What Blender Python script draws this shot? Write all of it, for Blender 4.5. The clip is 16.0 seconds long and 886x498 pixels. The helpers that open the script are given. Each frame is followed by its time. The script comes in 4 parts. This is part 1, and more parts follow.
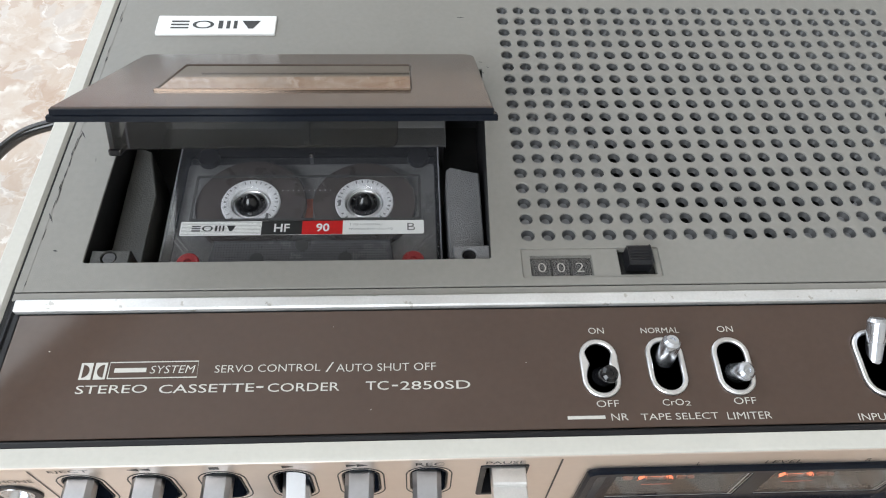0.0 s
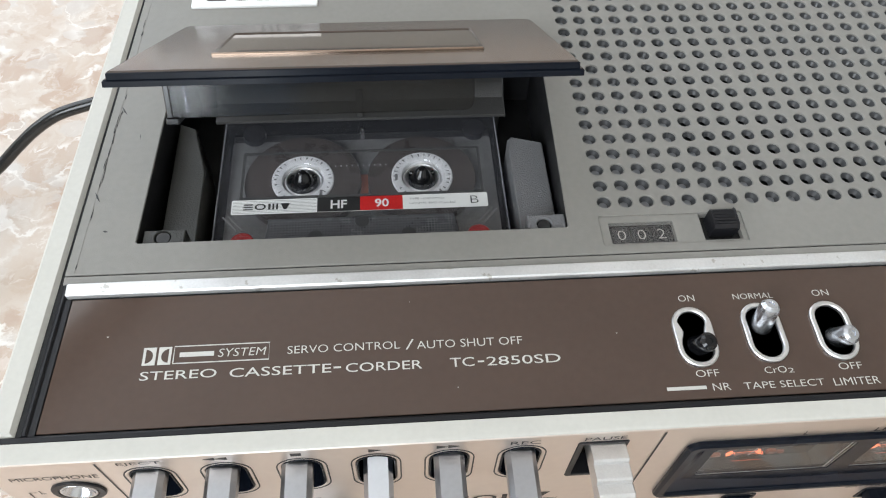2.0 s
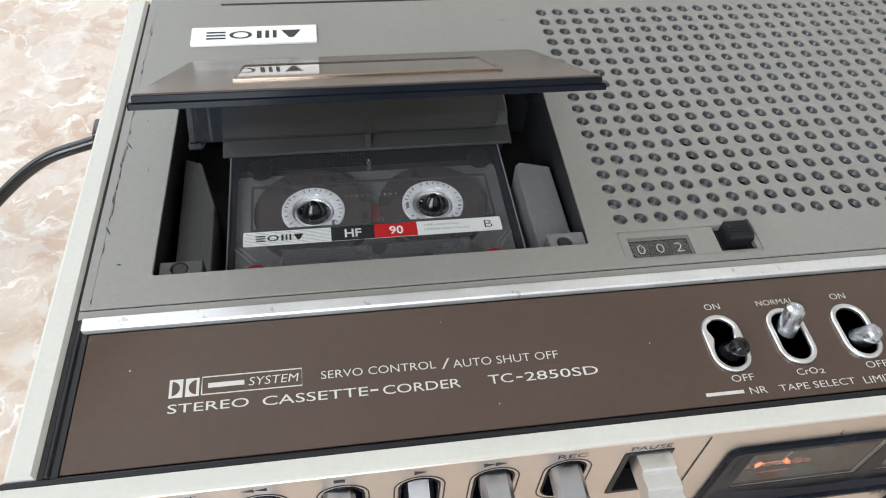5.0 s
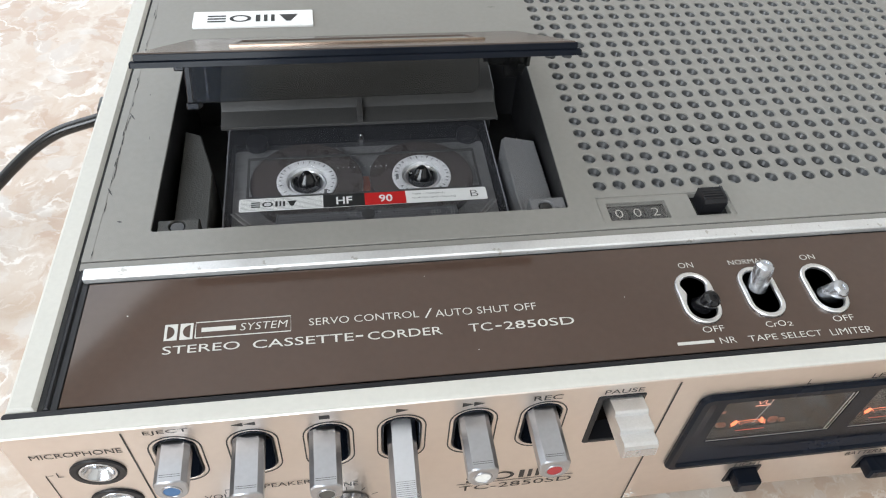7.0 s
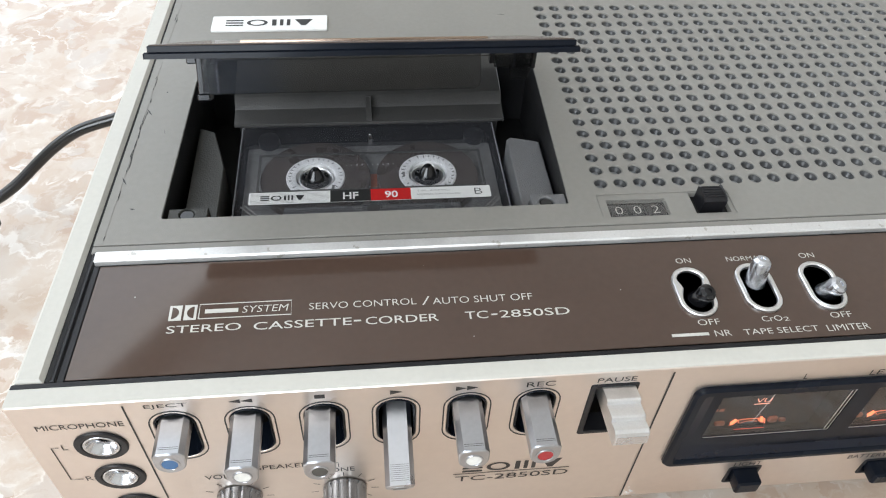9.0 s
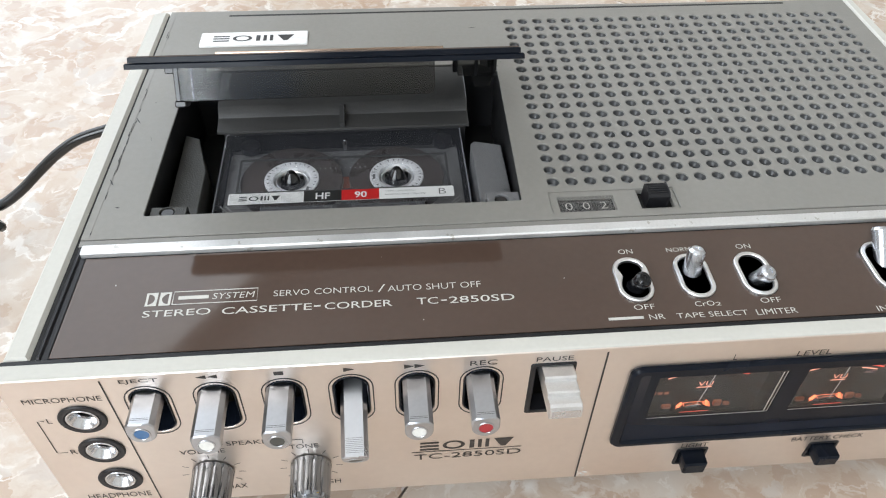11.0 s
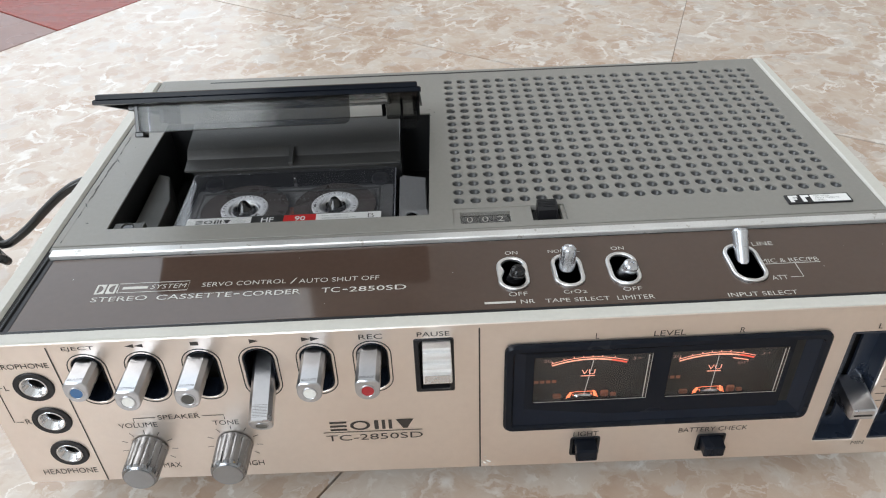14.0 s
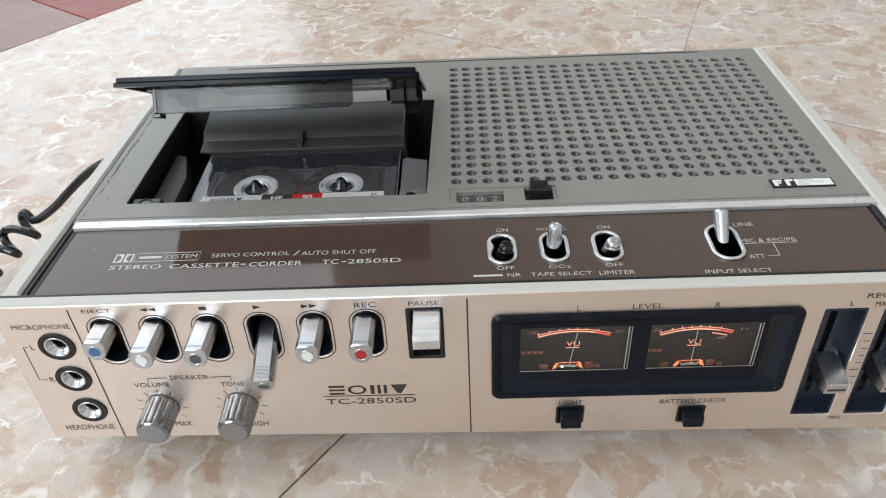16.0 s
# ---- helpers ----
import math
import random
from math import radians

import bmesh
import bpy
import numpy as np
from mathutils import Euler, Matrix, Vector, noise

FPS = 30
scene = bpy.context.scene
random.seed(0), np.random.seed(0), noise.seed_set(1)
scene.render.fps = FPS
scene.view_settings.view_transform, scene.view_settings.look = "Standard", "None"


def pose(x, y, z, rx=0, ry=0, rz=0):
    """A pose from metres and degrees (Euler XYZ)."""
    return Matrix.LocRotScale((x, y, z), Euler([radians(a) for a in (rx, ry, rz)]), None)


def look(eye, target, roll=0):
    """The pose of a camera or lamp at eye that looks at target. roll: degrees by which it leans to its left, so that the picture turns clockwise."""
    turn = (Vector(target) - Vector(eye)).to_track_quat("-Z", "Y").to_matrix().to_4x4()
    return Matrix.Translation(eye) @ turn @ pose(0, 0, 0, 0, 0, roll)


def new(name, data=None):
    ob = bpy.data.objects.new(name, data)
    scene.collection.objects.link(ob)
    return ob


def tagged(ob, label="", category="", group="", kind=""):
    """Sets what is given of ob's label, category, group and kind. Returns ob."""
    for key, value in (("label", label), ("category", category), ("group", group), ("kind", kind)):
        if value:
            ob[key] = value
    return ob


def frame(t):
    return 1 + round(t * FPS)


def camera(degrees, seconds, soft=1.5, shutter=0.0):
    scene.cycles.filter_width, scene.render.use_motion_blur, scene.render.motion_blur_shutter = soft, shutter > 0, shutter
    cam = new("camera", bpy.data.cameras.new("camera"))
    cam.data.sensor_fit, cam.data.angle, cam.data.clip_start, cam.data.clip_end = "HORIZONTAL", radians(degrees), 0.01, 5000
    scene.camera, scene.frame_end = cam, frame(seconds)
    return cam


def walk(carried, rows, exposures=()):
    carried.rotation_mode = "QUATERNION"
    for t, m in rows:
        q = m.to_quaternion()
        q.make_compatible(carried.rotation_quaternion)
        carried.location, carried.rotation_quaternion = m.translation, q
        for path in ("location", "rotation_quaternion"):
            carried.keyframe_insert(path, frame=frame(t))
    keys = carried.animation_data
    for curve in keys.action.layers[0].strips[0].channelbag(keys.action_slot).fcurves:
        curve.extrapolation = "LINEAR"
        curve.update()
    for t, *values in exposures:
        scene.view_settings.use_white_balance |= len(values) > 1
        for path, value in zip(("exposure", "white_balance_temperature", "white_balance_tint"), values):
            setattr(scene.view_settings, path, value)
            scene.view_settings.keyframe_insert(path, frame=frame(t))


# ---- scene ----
cam = camera(61.00, 16.0, soft=1.1)
PATH = [
    (0, (0.12325, -0.11889, 0.30345), (0.13218, -0.00833, 0.13702), 3.234),
    (0.5, (0.11507, -0.11774, 0.29905), (0.12511, -0.00744, 0.13252), 3.155),
    (1, (0.10869, -0.11771, 0.29247), (0.11988, -0.00687, 0.12637), 3.381),
    (1.5, (0.10360, -0.11576, 0.28803), (0.11568, -0.00618, 0.12116), 2.615),
    (2, (0.09575, -0.11844, 0.28544), (0.10843, -0.00733, 0.11962), 3.131),
    (2.5, (0.09122, -0.11802, 0.28261), (0.10703, -0.00327, 0.11957), 3.740),
    (3, (0.08611, -0.11768, 0.27838), (0.10668, -0.00108, 0.11719), 5.231),
    (3.5, (0.08132, -0.11795, 0.27602), (0.10491, -0.00006, 0.11619), 5.238),
    (6, (0.06938, -0.13337, 0.27470), (0.09808, -0.00796, 0.12157), 5.909),
    (6.5, (0.07546, -0.13862, 0.27227), (0.10224, -0.01230, 0.11955), 5.215),
    (7, (0.07521, -0.14838, 0.27129), (0.10171, -0.02029, 0.11999), 5.200),
    (7.5, (0.07742, -0.15446, 0.26860), (0.10117, -0.02455, 0.11840), 4.703),
    (8, (0.07702, -0.16003, 0.26750), (0.09905, -0.02815, 0.11876), 4.341),
    (8.5, (0.07867, -0.16036, 0.26739), (0.09959, -0.02749, 0.11937), 4.093),
    (11, (0.10152, -0.18141, 0.27680), (0.11605, -0.04342, 0.13277), 1.655),
    (11.5, (0.10672, -0.20088, 0.27001), (0.11848, -0.05982, 0.12871), 1.546),
    (12, (0.11706, -0.21368, 0.26436), (0.12991, -0.06034, 0.13660), 1.447),
    (12.5, (0.12782, -0.22683, 0.26855), (0.13581, -0.06871, 0.14636), -0.342),
    (13, (0.13592, -0.23265, 0.27014), (0.14141, -0.07348, 0.14917), -0.978),
    (13.5, (0.14432, -0.23866, 0.27053), (0.14737, -0.08005, 0.14874), -1.144),
    (14, (0.15222, -0.24014, 0.27352), (0.15442, -0.08177, 0.15139), -2.112),
    (14.5, (0.15717, -0.24458, 0.27588), (0.15807, -0.08648, 0.15339), -2.555),
    (15, (0.15994, -0.25012, 0.27903), (0.15830, -0.09246, 0.15599), -3.093),
    (15.5, (0.16253, -0.25391, 0.28114), (0.15839, -0.09652, 0.15781), -3.462),
    (16, (0.16536, -0.25797, 0.27862), (0.16019, -0.10076, 0.15509), -2.957),
]
walk(cam, [(t, look(eye, target, roll)) for t, eye, target, roll in PATH], [(0, 0.12), (3.5, 0.13), (6, 0.20), (8.5, 0.18), (11, 0.18), (12, 0.16), (13, -0.06), (14, -0.11), (16, -0.11)])

# ---- world and light ----
world = bpy.data.worlds.new("world")
scene.world = world
world.use_nodes = True
wn = world.node_tree
sky = wn.nodes.new("ShaderNodeTexSky")
sky.sky_type, sky.sun_disc = "NISHITA", False
sky.sun_elevation, sky.sun_rotation = radians(48), radians(150)
wn.nodes["Background"].inputs["Strength"].default_value = 0.12
wn.links.new(sky.outputs["Color"], wn.nodes["Background"].inputs["Color"])
scene.view_settings.exposure = 0.0


def window_light(x, y, z, target, w, h, watts, colour):
    data = bpy.data.lights.new("window_light", "AREA")
    data.shape, data.size, data.size_y, data.energy, data.color = "RECTANGLE", w, h, watts, colour
    ob = new("window_light", data)
    ob.matrix_world = look((x, y, z), target)
    return ob


window_light(-1.18, 1.20, 1.35, (-0.38, 0.60, 1.35), 2.6, 2.1, 42, (0.90, 0.96, 1.0))
window_light(-1.18, -1.51, 1.475, (-0.58, -0.71, 1.475), 1.8, 1.45, 68, (0.90, 0.96, 1.0))

# ---- materials ----


def mat(name, colour, rough=0.5, metal=0.0, vary=0.12, scale=60.0, bump=0.0, bump_scale=900.0, coat=0.0, stretch=(1, 1, 1), spec=0.5, rvary=0.1):
    """A surface with colour varied at two scales, uneven gloss and fine relief. Scales are per metre."""
    m = bpy.data.materials.new(name)
    m.use_nodes = True
    n, l = m.node_tree.nodes, m.node_tree.links
    b = n["Principled BSDF"]
    tc = n.new("ShaderNodeTexCoord")
    mp = n.new("ShaderNodeMapping")
    mp.inputs["Scale"].default_value = stretch
    l.new(tc.outputs["Object"], mp.inputs["Vector"])
    big, fine = n.new("ShaderNodeTexNoise"), n.new("ShaderNodeTexNoise")
    big.inputs["Scale"].default_value, big.inputs["Detail"].default_value = scale, 4
    fine.inputs["Scale"].default_value, fine.inputs["Detail"].default_value = scale * 14, 3
    for t in (big, fine):
        l.new(mp.outputs["Vector"], t.inputs["Vector"])
    add = n.new("ShaderNodeMath")
    add.operation = "ADD"
    l.new(big.outputs["Fac"], add.inputs[0])
    l.new(fine.outputs["Fac"], add.inputs[1])
    rng = n.new("ShaderNodeMapRange")
    rng.inputs["From Min"].default_value, rng.inputs["From Max"].default_value = 0.6, 1.4
    rng.inputs["To Min"].default_value, rng.inputs["To Max"].default_value = 1 - vary, 1 + vary
    l.new(add.outputs[0], rng.inputs["Value"])
    mul = n.new("ShaderNodeVectorMath")
    mul.operation = "SCALE"
    mul.inputs[0].default_value = colour
    l.new(rng.outputs["Result"], mul.inputs["Scale"])
    l.new(mul.outputs["Vector"], b.inputs["Base Color"])
    rr = n.new("ShaderNodeMapRange")
    rr.inputs["From Min"].default_value, rr.inputs["From Max"].default_value = 0.3, 0.7
    rr.inputs["To Min"].default_value, rr.inputs["To Max"].default_value = rough * (1 - rvary * 2), rough * (1 + rvary * 2)
    l.new(big.outputs["Fac"], rr.inputs["Value"])
    l.new(rr.outputs["Result"], b.inputs["Roughness"])
    b.inputs["Metallic"].default_value = metal
    b.inputs["Coat Weight"].default_value = coat
    b.inputs["Coat Roughness"].default_value = 0.06
    b.inputs["Specular IOR Level"].default_value = spec
    if bump:
        bt, bp = n.new("ShaderNodeTexNoise"), n.new("ShaderNodeBump")
        bt.inputs["Scale"].default_value, bt.inputs["Detail"].default_value = bump_scale, 3
        l.new(mp.outputs["Vector"], bt.inputs["Vector"])
        bp.inputs["Strength"].default_value, bp.inputs["Distance"].default_value = bump, 0.0006
        l.new(bt.outputs["Fac"], bp.inputs["Height"])
        l.new(bp.outputs["Normal"], b.inputs["Normal"])
    return m


def clear(name, colour, rough=0.05, alpha=0.3, haze=(0.1, 0.1, 0.1), sheen=0.9, base=0.035):
    """Tinted clear plastic, thin: partly see-through, with the gloss of a smooth face."""
    m = bpy.data.materials.new(name)
    m.use_nodes = True
    n, l = m.node_tree.nodes, m.node_tree.links
    b = n["Principled BSDF"]
    n.remove(b)
    tr, gl, mx, lw = n.new("ShaderNodeBsdfTransparent"), n.new("ShaderNodeBsdfGlossy"), n.new("ShaderNodeMixShader"), n.new("ShaderNodeLayerWeight")
    df, m2 = n.new("ShaderNodeBsdfDiffuse"), n.new("ShaderNodeMixShader")
    tr.inputs["Color"].default_value = (*colour, 1)
    df.inputs["Color"].default_value = (*haze, 1)
    m2.inputs[0].default_value = alpha
    gl.inputs["Roughness"].default_value = rough
    lw.inputs["Blend"].default_value = 0.5
    power, gain = n.new("ShaderNodeMath"), n.new("ShaderNodeMath")
    power.operation, gain.operation = "POWER", "MULTIPLY_ADD"
    power.inputs[1].default_value = 5.0
    gain.inputs[1].default_value, gain.inputs[2].default_value = sheen, base
    l.new(lw.outputs["Facing"], power.inputs[0])
    l.new(power.outputs[0], gain.inputs[0])
    l.new(tr.outputs[0], m2.inputs[1])
    l.new(df.outputs[0], m2.inputs[2])
    l.new(gain.outputs[0], mx.inputs[0])
    l.new(m2.outputs[0], mx.inputs[1])
    l.new(gl.outputs[0], mx.inputs[2])
    l.new(mx.outputs[0], n["Material Output"].inputs["Surface"])
    return m


def glow(name, colour, strength):
    m = bpy.data.materials.new(name)
    m.use_nodes = True
    b = m.node_tree.nodes["Principled BSDF"]
    b.inputs["Base Color"].default_value = (*[c * 0.5 for c in colour], 1)
    b.inputs["Emission Color"].default_value = (*colour, 1)
    b.inputs["Emission Strength"].default_value = strength
    return m


def worn_metal(name, colour, chipped, rough, amount=0.66, chip_scale=160):
    """Bright trim whose plating is rubbed through in small ragged chips."""
    m = mat(name, colour, rough, 1.0, 0.08, 90, 0.15, 700)
    n, l = m.node_tree.nodes, m.node_tree.links
    b = n["Principled BSDF"]
    t = n.new("ShaderNodeTexNoise")
    t.inputs["Scale"].default_value, t.inputs["Detail"].default_value = chip_scale, 6
    r = n.new("ShaderNodeMapRange")
    r.inputs["From Min"].default_value, r.inputs["From Max"].default_value = amount, amount + 0.03
    l.new(n["Texture Coordinate"].outputs["Object"], t.inputs["Vector"])
    l.new(t.outputs["Fac"], r.inputs["Value"])
    mx = n.new("ShaderNodeMix")
    mx.data_type = "RGBA"
    was = b.inputs["Base Color"].links[0].from_socket
    l.new(r.outputs["Result"], mx.inputs["Factor"])
    l.new(was, mx.inputs["A"])
    mx.inputs["B"].default_value = (*chipped, 1)
    l.new(mx.outputs["Result"], b.inputs["Base Color"])
    return m


def marble(name):
    """Polished breccia marble: tan pebbles and grey-white patches in a pale ground, with broken white veins."""
    m = bpy.data.materials.new(name)
    m.use_nodes = True
    n, l = m.node_tree.nodes, m.node_tree.links
    b = n["Principled BSDF"]
    geo, info = n.new("ShaderNodeNewGeometry"), n.new("ShaderNodeObjectInfo")

    def vec(op, a, c, d=None):
        v = n.new("ShaderNodeVectorMath")
        v.operation = op
        for k, s in enumerate((a, c, d)):
            if s is None:
                continue
            if isinstance(s, tuple):
                v.inputs[k].default_value = s
            else:
                l.new(s, v.inputs[k])
        return v.outputs[0]

    def ranged(s, a, c, to0=0.0, to1=1.0):
        r = n.new("ShaderNodeMapRange")
        for k, v in zip(("From Min", "From Max", "To Min", "To Max"), (a, c, to0, to1)):
            r.inputs[k].default_value = v
        r.interpolation_type = "SMOOTHSTEP"
        l.new(s, r.inputs["Value"])
        return r.outputs["Result"]

    def math_node(op, a, c):
        v = n.new("ShaderNodeMath")
        v.operation = op
        for k, s in enumerate((a, c)):
            if isinstance(s, float):
                v.inputs[k].default_value = s
            else:
                l.new(s, v.inputs[k])
        return v.outputs[0]

    def noise_node(where, scale, detail=4.0, rough=0.55, twist=0.0):
        t = n.new("ShaderNodeTexNoise")
        t.inputs["Scale"].default_value, t.inputs["Detail"].default_value = scale, detail
        t.inputs["Roughness"].default_value, t.inputs["Distortion"].default_value = rough, twist
        l.new(where, t.inputs["Vector"])
        return t

    def mixed(f, a, c):
        x = n.new("ShaderNodeMix")
        x.data_type = "RGBA"
        l.new(f, x.inputs["Factor"])
        for k, s in (("A", a), ("B", c)):
            if isinstance(s, tuple):
                x.inputs[k].default_value = (*s, 1)
            else:
                l.new(s, x.inputs[k])
        return x.outputs["Result"]

    place = vec("MULTIPLY_ADD", info.outputs["Random"], (3.1, 1.7, 0.0), geo.outputs["Position"])
    warp = vec("MULTIPLY_ADD", noise_node(place, 24, 3).outputs["Color"], (0.024, 0.024, 0.0), place)
    warp2 = vec("MULTIPLY_ADD", noise_node(warp, 85, 7, 0.68).outputs["Color"], (0.017, 0.017, 0.0), warp)
    ground = noise_node(warp2, 26, 6, 0.6).outputs["Fac"]
    col = mixed(ranged(ground, 0.36, 0.66), (0.530, 0.415, 0.330), (0.590, 0.510, 0.440))
    # rounded pebbles of two sizes, tan or grey-white, each with a pale rind
    for scale, tan_share, pale_share, strength in ((40.0, 0.50, 0.78, 0.62), (88.0, 0.58, 0.82, 0.5)):
        cell = n.new("ShaderNodeTexVoronoi")
        cell.inputs["Scale"].default_value, cell.inputs["Randomness"].default_value = scale, 1.0
        l.new(warp2, cell.inputs["Vector"])
        sep = n.new("ShaderNodeSeparateColor")
        l.new(cell.outputs["Color"], sep.inputs["Color"])
        blob = ranged(cell.outputs["Distance"], 0.60, 0.47)
        rind = math_node("MULTIPLY", ranged(cell.outputs["Distance"], 0.68, 0.57), math_node("SUBTRACT", 1.0, blob))
        tan_pick = math_node("MULTIPLY", blob, ranged(sep.outputs["Red"], tan_share - 0.08, tan_share + 0.22))
        col = mixed(math_node("MULTIPLY", tan_pick, strength), col, (0.440, 0.302, 0.215))
        pale_pick = math_node("MULTIPLY", blob, ranged(sep.outputs["Green"], pale_share, pale_share + 0.06))
        col = mixed(math_node("MULTIPLY", pale_pick, strength * 0.8), col, (0.585, 0.565, 0.545))
        col = mixed(math_node("MULTIPLY", math_node("MULTIPLY", rind, ranged(sep.outputs["Blue"], 0.35, 0.7)), strength * 0.55), col, (0.66, 0.615, 0.565))
    cloud = noise_node(warp2, 60, 7, 0.65).outputs["Fac"]
    col = mixed(math_node("MULTIPLY", ranged(cloud, 0.52, 0.66), 0.40), col, (0.440, 0.310, 0.226))
    col = mixed(math_node("MULTIPLY", ranged(cloud, 0.46, 0.34), 0.50), col, (0.625, 0.575, 0.525))
    # broken white veins, broad to hair-fine
    for scale, wide, strength in ((8.0, 0.014, 0.8), (19.0, 0.018, 0.82), (44.0, 0.020, 0.38)):
        ridge = math_node("ABSOLUTE", math_node("SUBTRACT", noise_node(warp2, scale, 3, 0.55, 0.3).outputs["Fac"], 0.5), 0.0)
        there = ranged(noise_node(place, scale * 1.9, 3).outputs["Fac"], 0.45, 0.60)
        col = mixed(math_node("MULTIPLY", math_node("MULTIPLY", ranged(ridge, wide, wide * 0.25), there), strength), col, (0.76, 0.72, 0.675))
    l.new(col, b.inputs["Base Color"])
    b.inputs["Specular IOR Level"].default_value = 0.45
    l.new(ranged(ground, 0.2, 0.8, 0.17, 0.28), b.inputs["Roughness"])
    return m


CREAM = mat("cream_paint", (0.545, 0.530, 0.485), 0.42, spec=0.3, vary=0.05, scale=40, bump=0.05)
GREY = mat("grey_satin_paint", (0.232, 0.223, 0.204), 0.42, spec=0.36, vary=0.06, scale=35, bump=0.12, bump_scale=2600)
GREYDARK = mat("dark_grey_edge", (0.09, 0.088, 0.082), 0.4)
BROWN = mat("brown_gloss_panel", (0.072, 0.046, 0.035), 0.07, vary=0.08, scale=30, spec=0.5)
ALU = mat("champagne_aluminium", (0.785, 0.708, 0.650), 0.42, 1.0, vary=0.03, scale=25, bump=0.05, bump_scale=1500, rvary=0.05)
CHROME = mat("chrome", (0.66, 0.67, 0.69), 0.14, 1.0, vary=0.05, scale=120)
SATIN = mat("satin_chrome", (0.55, 0.56, 0.59), 0.28, 1.0, vary=0.04, scale=60, rvary=0.06)
CAP = mat("turned_cap_metal", (0.31, 0.315, 0.325), 0.40, 1.0, vary=0.12, scale=300, bump=0.15, bump_scale=2500)
KEYMETAL = mat("key_satin_chrome", (0.47, 0.48, 0.505), 0.30, 1.0, vary=0.06, scale=60, rvary=0.06)
LEVER = mat("lever_chrome", (0.60, 0.62, 0.66), 0.25, 1.0, vary=0.05)
DISH = mat("turned_chrome", (0.66, 0.67, 0.69), 0.22, 1.0, vary=0.05)
KNOB = mat("knob_chrome", (0.29, 0.30, 0.315), 0.17, 1.0, vary=0.06, scale=150)
STRIP = worn_metal("worn_silver_trim", (0.72, 0.715, 0.71), (0.52, 0.50, 0.47), 0.48, 0.64, 300)
STRIP.node_tree.nodes["Principled BSDF"].inputs["Metallic"].default_value = 0.7
BLACK = mat("black_plastic", (0.011, 0.011, 0.013), 0.38, vary=0.15, bump=0.06, spec=0.3)
FUNNEL = mat("blue_black_gloss", (0.007, 0.010, 0.018), 0.22, vary=0.15, spec=0.18)
CHANNEL = mat("blue_grey_channel", (0.016, 0.022, 0.036), 0.3, vary=0.2, spec=0.5)
NAVY = mat("black_gloss_bezel", (0.006, 0.008, 0.013), 0.24, vary=0.15, spec=0.13)
SLOTBLACK = mat("blue_black_slot", (0.045, 0.05, 0.062), 0.3, vary=0.3)
MATT = mat("matt_black", (0.004, 0.004, 0.004), 0.7)
CHARCOAL = mat("charcoal_plastic", (0.050, 0.049, 0.048), 0.40, vary=0.12, bump=0.25, bump_scale=1800)
WELLGREY = mat("grey_textured_plastic", (0.145, 0.145, 0.150), 0.5, vary=0.12, bump=0.5, bump_scale=2200)
RUBBER = mat("black_rubber", (0.012, 0.012, 0.012), 0.55)
CORD = mat("black_cord_vinyl", (0.008, 0.008, 0.008), 0.17)
WHITEINK = mat("white_ink", (0.55, 0.535, 0.50), 0.5, vary=0.06)
DARKINK = mat("dark_brown_ink", (0.030, 0.025, 0.022), 0.5, vary=0.1)
BLACKINK = mat("black_ink", (0.02, 0.02, 0.02), 0.45)
SILVERWHITE = mat("white_plate", (0.80, 0.80, 0.79), 0.25, vary=0.03)
DEEPRED = mat("deep_red_plastic", (0.34, 0.022, 0.028), 0.35)
RED = mat("red_plastic", (0.55, 0.02, 0.02), 0.3)
RIM = mat("satin_rim_metal", (0.80, 0.80, 0.80), 0.38, 1.0, vary=0.06, scale=120)
LINING = mat("pale_lid_lining", (0.55, 0.55, 0.54), 0.28, 0.4, vary=0.05)
BLUE = mat("blue_plastic", (0.05, 0.14, 0.30), 0.35)
WHITE = mat("white_plastic", (0.75, 0.75, 0.72), 0.35)
GREYDOT = mat("dark_grey_plastic", (0.06, 0.06, 0.055), 0.35)
YELLOW = mat("yellow_mark", (0.50, 0.33, 0.05), 0.4)
BRONZE = mat("bronze_edge", (0.36, 0.27, 0.21), 0.22, 1.0, vary=0.05)
COPPER = mat("bronze_window", (0.30, 0.218, 0.160), 0.04, 1.0, vary=0.05)
LIDTOP = mat("smoked_brown_lid", (0.075, 0.056, 0.046), 0.20, vary=0.08, spec=0.42)
SMOKE = clear("smoked_plastic", (0.50, 0.50, 0.49), 0.10, 0.10, (0.05, 0.05, 0.05), 0.7, 0.03)
CASE = clear("clear_shell_plastic", (0.985, 0.985, 0.99), 0.05, 0.035, (0.55, 0.56, 0.62), 0.9, 0.05)
SHELLSIDE = clear("smoky_shell_side", (0.45, 0.45, 0.47), 0.1, 0.05, (0.1, 0.1, 0.11), 0.08, 0.02)
CASERIM = clear("clear_shell_side", (0.80, 0.80, 0.83), 0.1, 0.04, (0.4, 0.4, 0.43), 0.25, 0.03)
GLASS = clear("window_glass", (0.96, 0.96, 0.96), 0.03, 0.0)
COUNTERGLASS = clear("counter_glass", (0.95, 0.95, 0.95), 0.05, 0.01, (0.8, 0.8, 0.8), 1.0, 0.06)
# faint pale diffuse share stands in for the sky's sheen on the meter glass
COVER = clear("meter_cover_sheen", (0.95, 0.95, 0.95), 0.04, 0.011, (0.72, 0.67, 0.64), 0.8, 0.03)
OLIVE = mat("olive_grey_plastic", (0.030, 0.029, 0.025), 0.5, vary=0.08, bump=0.3, bump_scale=1800)
PITTED = worn_metal("pitted_chrome", (0.66, 0.67, 0.69), (0.12, 0.115, 0.11), 0.25, 0.56)
